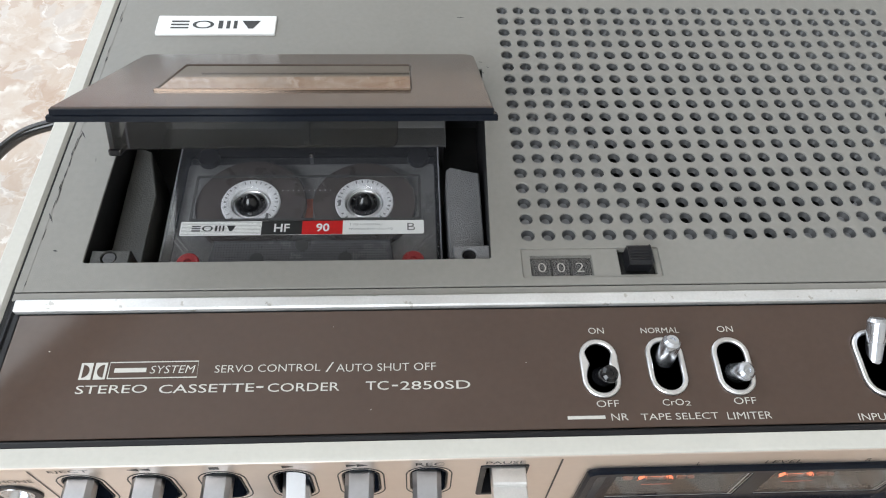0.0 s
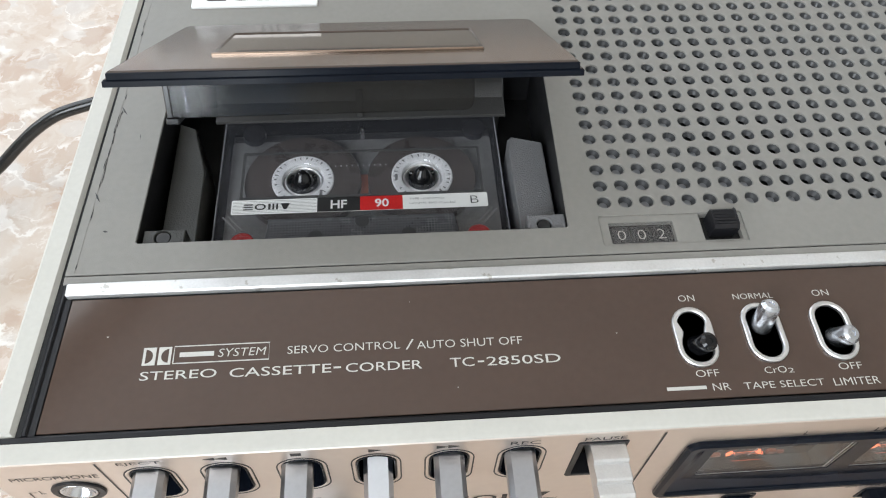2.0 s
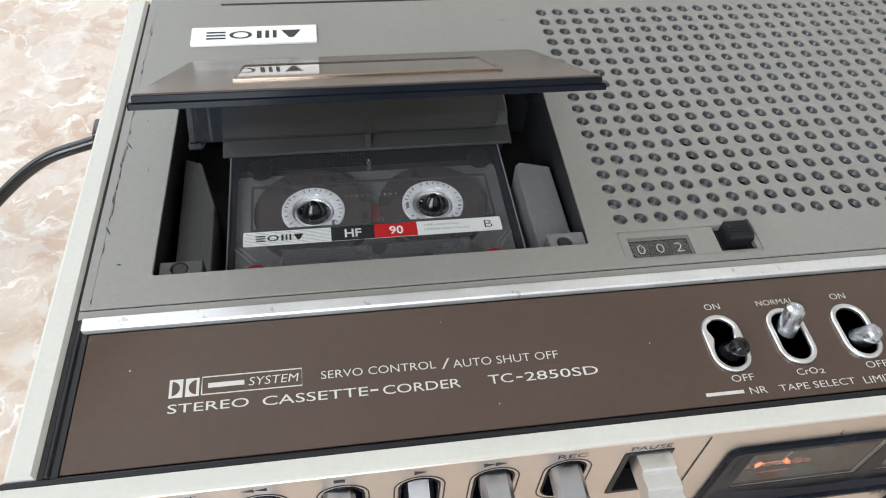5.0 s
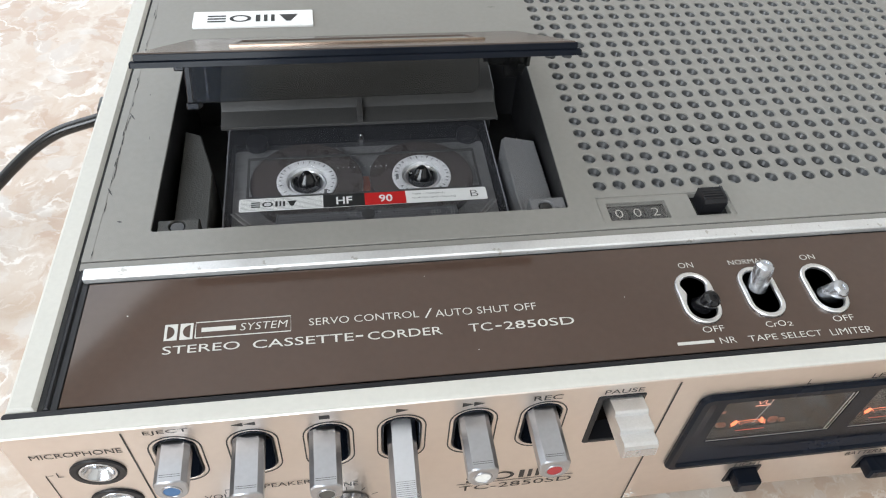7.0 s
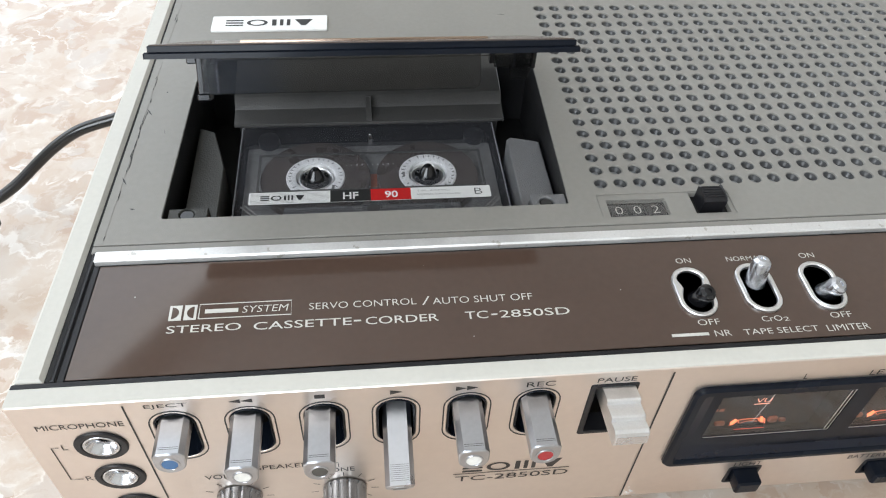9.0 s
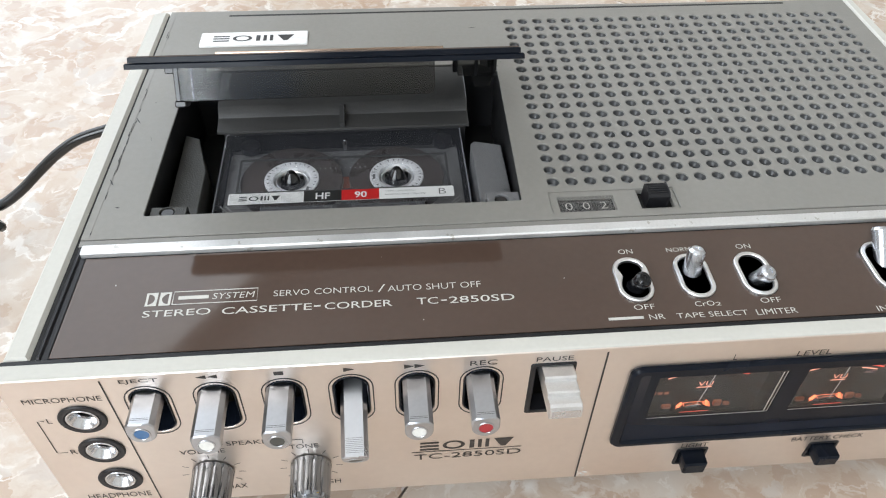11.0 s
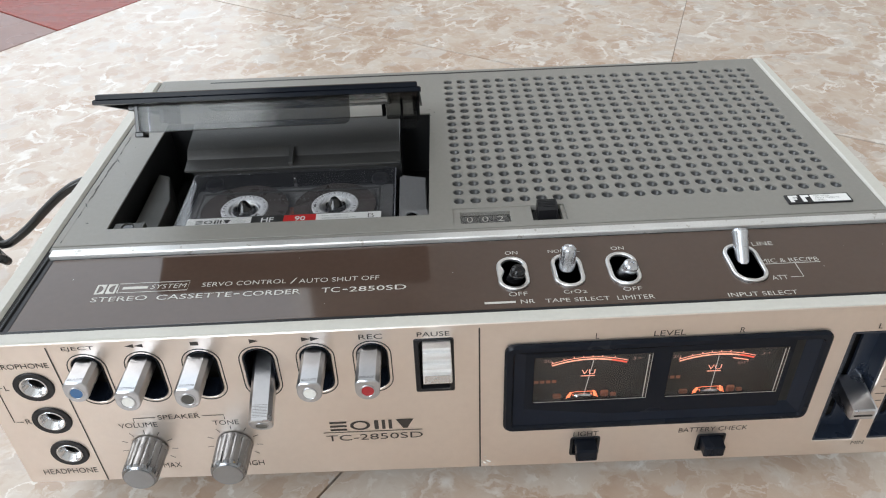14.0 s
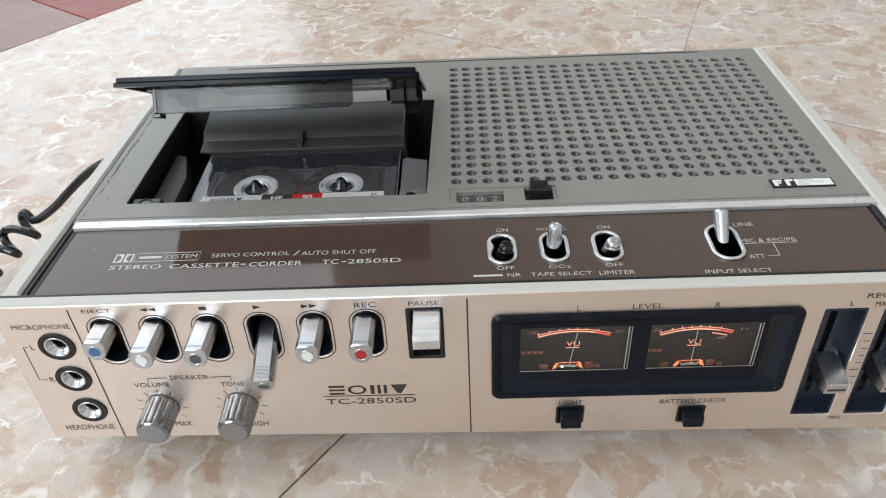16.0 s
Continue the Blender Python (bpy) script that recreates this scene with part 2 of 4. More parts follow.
SHEET = mat("grey_liner_sheet", (0.215, 0.212, 0.210), 0.35, vary=0.3, scale=25)
TAPE = mat("brown_tape_pack", (0.068, 0.054, 0.047), 0.3)
WELLBLACK = mat("black_well_plastic", (0.019, 0.019, 0.020), 0.4, vary=0.15, bump=0.1)
SPINDLE = mat("black_spindle_gloss", (0.006, 0.006, 0.007), 0.15)
EDGELIGHT = mat("pale_highlight", (0.22, 0.22, 0.24), 0.15)
NICK = mat("bare_lip_chip", (0.30, 0.285, 0.25), 0.5)
LINER = mat("grey_tape_liner", (0.05, 0.05, 0.052), 0.4)
HUB = mat("white_hub", (0.84, 0.84, 0.85), 0.35, vary=0.2, scale=600)
HUBMARK = mat("hub_shadow_grey", (0.16, 0.16, 0.165), 0.4)
ORANGE = mat("orange_brown_film", (0.40, 0.11, 0.05), 0.35)
LIT = glow("lit_orange_scale", (1.0, 0.40, 0.27), 1.8)
LITDIM = glow("dim_scale_ink", (0.75, 0.42, 0.36), 0.30)
LITRED = glow("lit_red_scale", (1.0, 0.10, 0.06), 1.0)
LAMP = glow("meter_lamp_glow", (1.0, 0.22, 0.09), 2.1)
NEEDLE = glow("lit_needle", (0.8, 0.75, 0.72), 0.35)
METERFACE = mat("meter_face", (0.017, 0.014, 0.0135), 0.6, spec=0.15)
CONE = mat("speaker_cone_paper", (0.012, 0.012, 0.012), 0.8)
BAFFLE = mat("grey_baffle_board", (0.19, 0.195, 0.205), 0.4)
MOULDED = mat("dark_grey_moulding", (0.055, 0.056, 0.058), 0.34, vary=0.1)
MARBLE = marble("polished_breccia_marble")
GROUT = mat("tile_joint", (0.16, 0.13, 0.105), 0.8)
REDWOOD = mat("red_lacquered_wood", (0.27, 0.050, 0.033), 0.28, spec=0.12, vary=0.3, scale=14, stretch=(1, 6, 1))
# mauve holds the window's reflection on the red board as plain colour
MAUVE = mat("painted_reflection", (0.29, 0.180, 0.160), 0.28, spec=0.12, vary=0.1, scale=14)
WALLPAINT = mat("beige_wall_paint", (0.62, 0.608, 0.58), 0.8, vary=0.03, scale=4)
CEILPAINT = mat("white_ceiling_paint", (0.80, 0.80, 0.79), 0.85, vary=0.03, scale=4)
FRAMEPAINT = mat("white_frame_paint", (0.75, 0.75, 0.73), 0.4, vary=0.03)

# ---- building helpers: device millimetres, z = 0 on the top plate ----
DECK = 0.0942
TO_WORLD = Matrix.Translation((0, 0, DECK)) @ Matrix.Diagonal((0.001, 0.001, 0.001, 1))


def rect(x0, y0, x1, y1, r=0.0, n=4):
    """A counter-clockwise outline of a box with rounded corners."""
    r = min(r, (x1 - x0) / 2, (y1 - y0) / 2)
    if r <= 0:
        return [(x0, y0), (x1, y0), (x1, y1), (x0, y1)]
    out = []
    for cx, cy, a in ((x1 - r, y0 + r, -90), (x1 - r, y1 - r, 0), (x0 + r, y1 - r, 90), (x0 + r, y0 + r, 180)):
        for k in range(n + 1):
            w = radians(a + 90 * k / n)
            q = (cx + r * math.cos(w), cy + r * math.sin(w))
            if not out or math.dist(q, out[-1]) > 1e-6:
                out.append(q)
    if math.dist(out[0], out[-1]) < 1e-6:
        out.pop()
    return out


def circle(cx, cy, r, n=20):
    return [(cx + r * math.cos(2 * math.pi * k / n), cy + r * math.sin(2 * math.pi * k / n)) for k in range(n)]


def grown(loop, d):
    """The outline moved outward by d (inward: minus)."""
    out = []
    for k, (x, y) in enumerate(loop):
        (ax, ay), (bx, by) = loop[k - 1], loop[(k + 1) % len(loop)]
        n1, n2 = Vector((y - ay, ax - x)).normalized(), Vector((by - y, x - bx)).normalized()
        m = n1 + n2
        m = m / max(m.dot(n1), 0.3)
        out.append((x + d * m.x, y + d * m.y))
    return out


def top(u, v, w):
    return (u, v, w)


def front(u, v, w):
    """The front face leans out a little towards its foot."""
    z = -1.2 + 0.967 * v
    return (u, -51.2 + 0.03 * z - w, z)


def slab(outer, holes=(), low=0.0, high=1.0, at=top, bevel=0.0, bm=None, close=True):
    """A plate between the levels low and high with openings through it and bevelled rims."""
    bm = bm or bmesh.new()
    tops, bottoms = [], []
    for loop, sign in ((outer, -1), *((h, 1) for h in holes)):
        rings = []
        if bevel:
            rings.append((grown(loop, sign * bevel), high))
            rings.append((loop, high - bevel))
        else:
            rings.append((loop, high))
        rings.append((loop, low))
        made = [[bm.verts.new(at(u, v, w)) for u, v in ring] for ring, w in rings]
        for a, b in zip(made, made[1:]):
            for k in range(len(a)):
                bm.faces.new((a[k - 1], a[k], b[k], b[k - 1]))
        tops.append(made[0])
        bottoms.append(made[-1])
    for group in (tops, bottoms) if close else (tops,):
        if len(group) == 1:
            bm.faces.new(group[0])
        else:
            edges = []
            for ring in group:
                edges += [bm.edges.get((ring[k - 1], ring[k])) or bm.edges.new((ring[k - 1], ring[k])) for k in range(len(ring))]
            bmesh.ops.triangle_fill(bm, edges=edges, use_beauty=True, use_dissolve=False)
    bmesh.ops.recalc_face_normals(bm, faces=bm.faces)
    return bm


def prism(profile, x0, x1, bevel=0.0, bm=None):
    """A profile in the plane of depth and height (y, z), drawn out along x."""
    return slab(profile, (), x0, x1, lambda u, v, w: (w, u, v), bevel, bm)


def lathe(profile, centre, axis, n=24, bm=None, caps=True):
    """A turned body: (radius, distance along the axis) pairs."""
    bm = bm or bmesh.new()
    turn = Vector(axis).to_track_quat("Z", "Y").to_matrix()
    rings = []
    for r, d in profile:
        if r < 1e-6:
            rings.append([bm.verts.new(Vector(centre) + turn @ Vector((0, 0, d)))])
        else:
            rings.append([bm.verts.new(Vector(centre) + turn @ Vector((r * math.cos(2 * math.pi * k / n), r * math.sin(2 * math.pi * k / n), d))) for k in range(n)])
    for a, b in zip(rings, rings[1:]):
        for k in range(n):
            quad = [a[(k - 1) % len(a)], a[k % len(a)], b[k % len(b)], b[(k - 1) % len(b)]]
            quad = [v for i, v in enumerate(quad) if v not in quad[:i]]
            if len(quad) > 2:
                bm.faces.new(quad)
    for ring in (rings[0], rings[-1]) if caps else ():
        if len(ring) > 2:
            bm.faces.new(ring)
    bmesh.ops.recalc_face_normals(bm, faces=bm.faces)
    return bm


def smooth_path(points, steps=8):
    pts = [Vector(p) for p in points]
    pts = [2 * pts[0] - pts[1], *pts, 2 * pts[-1] - pts[-2]]
    out = []
    for a, b, c, d in zip(pts, pts[1:], pts[2:], pts[3:]):
        for k in range(steps):
            t = k / steps
            out.append(0.5 * (2 * b + (c - a) * t + (2 * a - 5 * b + 4 * c - d) * t * t + (3 * b - a - 3 * c + d) * t ** 3))
    return out + [pts[-2]]


def sweep(points, r, n=10, bm=None):
    """A round bar along a path."""
    bm = bm or bmesh.new()
    pts = [Vector(p) for p in points]
    up, rings = Vector((0.01, 0.02, 1)), []
    for k, p in enumerate(pts):
        d = (pts[min(k + 1, len(pts) - 1)] - pts[max(k - 1, 0)]).normalized()
        a = up.cross(d).normalized()
        up = d.cross(a).normalized()
        rings.append([bm.verts.new(p + r * (math.cos(2 * math.pi * i / n) * a + math.sin(2 * math.pi * i / n) * up)) for i in range(n)])
    for a, b in zip(rings, rings[1:]):
        for i in range(n):
            bm.faces.new((a[i - 1], a[i], b[i], b[i - 1]))
    bm.faces.new(rings[0])
    bm.faces.new(rings[-1])
    bmesh.ops.recalc_face_normals(bm, faces=bm.faces)
    return bm


def part(name, bm, material, parent, label="", smooth=35, matrix=TO_WORLD):
    """Links a bmesh as one mesh under a thing or a part."""
    bm.transform(matrix)
    for e in bm.edges:
        e.smooth = len(e.link_faces) == 2 and e.calc_face_angle(4.0) < radians(smooth)
    for f in bm.faces:
        f.smooth = True
    me = bpy.data.meshes.new(name)
    bm.to_mesh(me)
    bm.free()
    me.materials.append(material)
    ob = new(name, me)
    ob.parent = parent
    if parent and parent.type == "EMPTY":
        ob.matrix_parent_inverse = Matrix.Translation(-parent.location)
    if label:
        ob["label"] = label
    return ob


def lettering(text, x0, y0, x1, y1, material, parent, at=top, level=0.12, name="lettering", slant=0.0, bold=-0.015):
    """Words in the built-in font, fitted to a box."""
    curve = bpy.data.curves.new("lettering", "FONT")
    curve.body, curve.resolution_u, curve.offset = text, 3, bold
    ob = new("lettering", curve)
    me = bpy.data.meshes.new_from_object(ob.evaluated_get(bpy.context.evaluated_depsgraph_get()))
    bpy.data.objects.remove(ob)
    bpy.data.curves.remove(curve)
    bm = bmesh.new()
    bm.from_mesh(me)
    bpy.data.meshes.remove(me)
    xs, ys = [v.co.x for v in bm.verts], [v.co.y for v in bm.verts]
    ax, bx, ay, by = min(xs), max(xs), min(ys), max(ys)
    for v in bm.verts:
        p, q = (v.co.x - ax) / (bx - ax), (v.co.y - ay) / (by - ay)
        v.co = at(x0 + p * (x1 - x0) + slant * q, y0 + q * (y1 - y0), level)
    return part(name, bm, material, parent)


def bars(boxes, material, parent, at=top, level=0.12, name="marking", thick=0.08):
    bm = bmesh.new()
    for b in boxes:
        slab(rect(*b), (), level - thick, level, at, 0.0, bm)
    return part(name, bm, material, parent)


def line(points, width, material, parent, at=top, level=0.12, name="marking"):
    """A printed line of even width through points."""
    bm = bmesh.new()
    left, right = [], []
    for k, p in enumerate(points):
        a, b = Vector(points[max(k - 1, 0)]), Vector(points[min(k + 1, len(points) - 1)])
        d = (b - a).normalized()
        n = Vector((-d.y, d.x)) * width / 2
        left.append(bm.verts.new(at(p[0] + n.x, p[1] + n.y, level)))
        right.append(bm.verts.new(at(p[0] - n.x, p[1] - n.y, level)))
    for k in range(1, len(left)):
        bm.faces.new((left[k - 1], right[k - 1], right[k], left[k]))
    return part(name, bm, material, parent)


def thing(name, x, y, z, label, category, group="", kind=""):
    ob = new(name)
    ob.empty_display_size = 0.02
    ob.location = TO_WORLD @ Vector((x, y, z))
    return tagged(ob, label, category, group, kind)

# ---- the room: p runs across the long tile joints, q along them ----
ROOM = pose(0, 0, 0, 0, 0, -36.87)
PMIN, PMAX, QMIN, QMAX, HIGH = -1700, 2000, -1900, 2200, 2600
FLOORZ = -DECK * 1000


def room_at(u, v, w):
    q = ROOM @ Vector((u, v, 0))
    return (q.x, q.y, FLOORZ + w)


floor = tagged(new("floor"), "polished beige breccia marble tile floor", "floor", kind="structure")
part("bedding", slab(rect(PMIN, QMIN, PMAX, QMAX), (), -30, -3.5, room_at), GROUT, floor, "dark joint bedding")
rows_q = [(-1900, -1372, 300, 300), (-1371, -772, -90, -90), (-771, -171, 250, 250), (-170, 430, 110, 110), (430.8, 1030, 91, -75), (1031, 1630, 320, 320), (1631, 2200, 60, 60)]


def far_joint(p):
    """The joint behind the recorder, which runs a little askew."""
    return 436 + 0.062 * p


for q0, q1, j0, j1 in rows_q:
    for k in range(-5, 5):
        g = 0.15 if q0 > 430 else 0.5
        a0, a1, b0, b1 = (j0 + 600 * k + g, j1 + 600 * k + g, j0 + 600 * k + 600 - g, j1 + 600 * k + 600 - g)
        a0, a1, b0, b1 = max(a0, -468), max(a1, -468), min(b0, PMAX), min(b1, PMAX)
        if min(b0 - a0, b1 - a1) > 20:
            low = (far_joint(a0) + 0.8, far_joint(b0) + 0.8) if q0 == 430.8 else (q0, q0)
            high = (far_joint(a1) - 0.8, far_joint(b1) - 0.8) if q1 == 430 else (q1, q1)
            part("tile", slab([(a0, low[0]), (b0, low[1]), (b1, high[1]), (a1, high[0])], (), -8, 0, room_at, 0.15), MARBLE, floor)
# same red surface; its window reflection is built as a mauve slab
part("mauve_slab", slab(rect(PMIN, QMIN, -470, 271), (), -8, -0.3, room_at, 0.6), MAUVE, floor, "window reflection on the red board, painted as a mauve slab")
part("red_board", slab(rect(PMIN, 272.5, -470, QMAX), (), -8, -0.3, room_at, 0.6), REDWOOD, floor, "dark red glossy board")


def wall(name, p0, q0, p1, q1, z0=0, opening=None):
    """A wall between two corners of the room, 120 mm thick outward, with a window opening through it."""
    length = math.dist((p0, q0), (p1, q1))
    d = Vector(((p1 - p0) / length, (q1 - q0) / length))
    n = Vector((d.y, -d.x))

    def at(u, v, w):
        return room_at(p0 + d.x * u + n.x * w, q0 + d.y * u + n.y * w, v)

    holes = [rect(*opening)] if opening else []
    ob = part(name, slab(rect(-120, 0, length + 120, HIGH), holes, 0, 120, at), WALLPAINT, None)
    tagged(ob, "plain beige painted room wall", "wall", kind="structure")
    if opening:
        x0, y0, x1, y1 = opening
        win = tagged(new("window_1" if name.endswith("west") else "window_2"), "white framed window with clear panes", "window", kind="structure")
        part("window_frame", slab(rect(x0, y0, x1, y1), [rect(x0 + 50, y0 + 50, (x0 + x1) / 2 - 25, y1 - 50), rect((x0 + x1) / 2 + 25, y0 + 50, x1 - 50, y1 - 50)], 40, 90, at, 4), FRAMEPAINT, win)
        part("window_sill", slab(rect(x0 - 40, y0 - 32, x1 + 40, y0 - 2), (), -60, -1, at, 4), FRAMEPAINT, win)
        for u0, u1 in ((x0 + 50, (x0 + x1) / 2 - 25), ((x0 + x1) / 2 + 25, x1 - 50)):
            pane = part("pane", slab(rect(u0, y0 + 50, u1, y1 - 50), (), 62, 66, at), GLASS, win)
            pane.visible_shadow = False
    return ob


wall("wall_west", PMIN, QMAX, PMIN, QMIN, 0, (600, 260, 3300, 2440))
wall("wall_north", PMAX, QMAX, PMIN, QMAX)
wall("wall_east", PMAX, QMIN, PMAX, QMAX)
wall("wall_south", PMIN, QMIN, PMAX, QMIN, 0, (1050, 700, 2950, 2250))
tagged(part("ceiling", slab(rect(PMIN - 120, QMIN - 120, PMAX + 120, QMAX + 120), (), HIGH, HIGH + 100, room_at), CEILPAINT, None), "plain white painted ceiling", "ceiling", kind="structure")

# ---- the recorder ----
X0, X1, YB, ZB = -2.5, 337.5, 156.0, -75.5
rec = thing("cassette_recorder", 165, 50, FLOORZ, "grey and cream cassette recorder with open lid on the marble floor", "cassette recorder")

# case: cream cheeks, front lip and back wall, black base with feet
def left_edge(y):
    """The inner face of the cream cheek, which draws in a little towards the back."""
    return -2.9 + 0.036 * y


part("side_panel", slab([(-12.0, -43.4), (left_edge(-43.4), -43.4), (left_edge(YB + 2), YB + 2), (left_edge(YB + 2) - 6.0, YB + 2), (left_edge(YB + 2) - 7.2, YB + 0.5)], (), ZB, 0.3, top, 1.1), CREAM, rec, "cream painted side")
part("side_panel", slab([(X1, -43.4), (X1 + 8.8, -43.4), (X1 + 4.6, YB - 1), (X1 + 3.2, YB + 1), (X1 - 0.9, YB + 1)], (), ZB, 0.3, top, 1.3), CREAM, rec, "cream painted side")
part("front_lip", prism([(-45.4, -4.0), (-45.4, 0.25), (-50.0, 0.75), (-50.6, 0.65), (-50.9, 0.4), (-50.9, -0.6), (-48.6, -0.7), (-48.6, -4.0)], -12.2, X1 + 9.0, 0.5), CREAM, rec, "cream painted front lip")
nicks = bmesh.new()
for x, a, b in ((52.0, 0.9, 0.35), (97.4, 0.5, 0.7), (101.0, 0.3, 0.6), (116.0, 1.4, 0.3), (139.0, 0.4, 0.3), (189.5, 0.8, 0.25), (214.0, 0.5, 0.3), (266.0, 0.9, 0.25)):
    slab([(x - a, -50.4), (x - 0.2 * a, -50.4 + b), (x + a, -50.3), (x + 0.3 * a, -50.55)], (), 0.2, 0.28, top, 0.0, nicks)
part("paint_nicks", nicks, NICK, rec, "small chips in the painted lip")["kind"] = "stuff"
part("front_gasket", slab(rect(-12.4, -45.3, X1 + 9.2, -43.5, 0.6, 2), (), -6, 0.0, top, 0.3), BLACK, rec, "black gasket behind the front lip")
part("edge_gasket", slab([(left_edge(-43.2) + 0.05, -43.2), (left_edge(-43.2) + 1.5, -43.2), (left_edge(YB) + 1.5, YB), (left_edge(YB) + 0.05, YB)], (), -6, -0.9, top), MATT, rec, "black gap beside the deck")
part("back_wall", slab(rect(X0, ZB, X1, -3), (), 0, 2, lambda u, v, w: (u, YB + w - 1, v), 0.3), CREAM, rec)
part("base_pan", slab(rect(2, -38, 332, 146, 6), (), ZB - 6, ZB + 3, top, 3), BLACK, rec, "black base")
for fx, fy in ((25, -25), (310, -25), (25, 132), (310, 132)):
    part("foot", lathe([(9, 0), (10, 2), (10, 12.0), (8, 13.2)], (fx, fy, FLOORZ), (0, 0, 1), 20), RUBBER, rec, "black rubber foot")

# deck plate with lid opening, counter recess and grille
CENTRES = [(163.6 + 7.02 * i, 25.4 + 6.84 * j) for i in range(24) for j in range(18)]
HOLES = [circle(x, y, 2.35, 14) for x, y in CENTRES]
OPEN = [(17.7, 16.2), (149.8, 16.2), (150.4, 16.8), (152.9, 106.0), (20.1, 106.0), (17.2, 16.8)]
deck = part("deck_plate", slab([(left_edge(5.6) + 1.2, 5.6), (X1 - 0.3, 5.6), (X1 - 1.2, YB - 0.5), (left_edge(YB) + 1.2, YB + 2.2)], [OPEN, rect(160.6, 8.6, 207.0, 19.9, 0.5, 2), *HOLES], -0.7, 0.0, top, 0.2), GREY, rec, "grey satin deck plate with round speaker holes")
dimples = bmesh.new()
slab(rect(157.2, 20.3, 333.0, 149.0), [circle(x, y, 2.36, 14) for x, y in CENTRES], -0.9, -0.72, top, 0.0, dimples)
for x, y in CENTRES:
    rings = [[dimples.verts.new((u, v, z)) for u, v in circle(x, y, r, 14)] for r, z in ((2.34, -0.74), (2.05, -1.5), (1.45, -2.35))]
    for near, far in zip(rings, rings[1:]):
        for k in range(14):
            dimples.faces.new((near[k - 1], near[k], far[k], far[k - 1]))
part("grille_backing", dimples, MOULDED, rec, "dark moulded grille with tapered holes behind the plate")
part("deck_front_edge", slab(rect(left_edge(2) + 1.3, 2.55, X1 - 0.3, 5.15), (), -2.2, -0.1, top, 0.2), GREY, rec)
part("deck_rim", slab([(left_edge(5.6) + 1.25, 5.8), (left_edge(5.6) + 3.9, 5.8), (left_edge(YB) + 3.9, YB - 2), (left_edge(YB) + 1.25, YB - 2)], (), 0.01, 0.07, top, 0.06), GREY, rec, "raised worn plate rim")
part("deck_groove", slab(rect(31.5, 152.6, 304.5, 153.9, 0.4, 2), (), -0.4, 0.05, top), BLACK, rec, "thin handle groove")
part("baffle", slab(rect(157.2, 20.2, 332.8, 148.8), [circle(246, 80, 55, 48)], -4.4, -2.45, top), BAFFLE, rec, "grey baffle board behind the grille")
part("speaker_cone", lathe([(59, -5.2), (55, -5.0), (51, -6.4), (48, -9), (18, -24), (16, -21), (0, -17)], (246, 80, 0), (0, 0, 1), 40, caps=False), CONE, rec, "black paper cone")
part("chassis", slab(rect(X0 + 1, -28, X1 - 1, 152), [rect(13, 11, 155.5, 110), rect(157, 20, 333, 149)], -60, -4.2, top), MATT, rec, "black inner chassis")
part("chassis_floor", slab(rect(X0 + 1, -44, X1 - 1, 152), (), -64, -61, top), MATT, rec)
part("trim_strip", slab(rect(0.0, -1.8, X1 - 0.6, 2.4, 0.5, 2), (), -2.0, 0.9, top, 0.5), STRIP, rec, "worn silver trim strip")

badge = part("badge", slab(rect(21.2, 125.4, 69.4, 136.7, 0.5, 2), (), 0.02, 0.9, top, 0.25), SILVERWHITE, rec, "white name badge")


def logo(x0, y0, x1, y1, material, parent, at, level):
    """A name mark as four plain shapes: stacked bars, a ring, a pair of posts and a wedge."""
    u = lambda f: x0 + (x1 - x0) * f
    v = lambda f: y0 + (y1 - y0) * f
    bm = bmesh.new()
    for a, b in ((0, 0.2), (0.4, 0.6), (0.8, 1.0)):
        slab(rect(u(0), v(a), u(0.2), v(b)), (), level - 0.03, level, at, 0, bm)
    ring = [(u(0.36) + (u(0.12) - u(0)) * math.cos(w), v(0.5) + (v(0.5) - v(0)) * math.sin(w)) for w in np.linspace(0, 2 * math.pi, 24, endpoint=False)]
    hole = [(u(0.36) + (u(0.08) - u(0)) * math.cos(w), v(0.5) + (v(0.36) - v(0)) * math.sin(w)) for w in np.linspace(0, 2 * math.pi, 24, endpoint=False)]
    slab(ring, [hole], level - 0.03, level, at, 0, bm)
    for a, b in ((0.53, 0.58), (0.62, 0.66), (0.70, 0.74)):
        slab(rect(u(a), v(0), u(b), v(1)), (), level - 0.03, level, at, 0, bm)
    slab([(u(0.87), v(0)), (u(0.92), v(0)), (u(1), v(1)), (u(0.79), v(1))], (), level - 0.03, level, at, 0, bm)
    part("logo", bm, material, parent)


logo(27.0, 128.6, 63.2, 133.4, BLACKINK, badge, top, 1.0)
badge2 = part("badge", slab(rect(299.2, 11.6, 326.0, 18.0, 0.4, 2), (), 0.02, 0.6, top, 0.15), BLACK, rec, "small black and white badge")
bars([(309.6, 12.3, 325.2, 17.3)], SILVERWHITE, badge2, top, 0.68, "plate")
bars([(300.4, 12.5, 302.0, 17.2), (302.0, 15.8, 304.2, 17.2), (302.0, 14.2, 303.6, 15.2), (305.6, 12.5, 307.2, 17.2), (307.2, 15.8, 309.0, 17.2)], SILVERWHITE, badge2, top, 0.68, "logo")
lettering("FERRITE", 311.0, 15.7, 317.4, 16.7, BLACKINK, badge2, top, 0.76)
lettering("AND FERRITE", 311.0, 14.2, 321.4, 15.2, BLACKINK, badge2, top, 0.76)
lettering("HEAD", 311.0, 12.7, 315.2, 13.7, BLACKINK, badge2, top, 0.76)

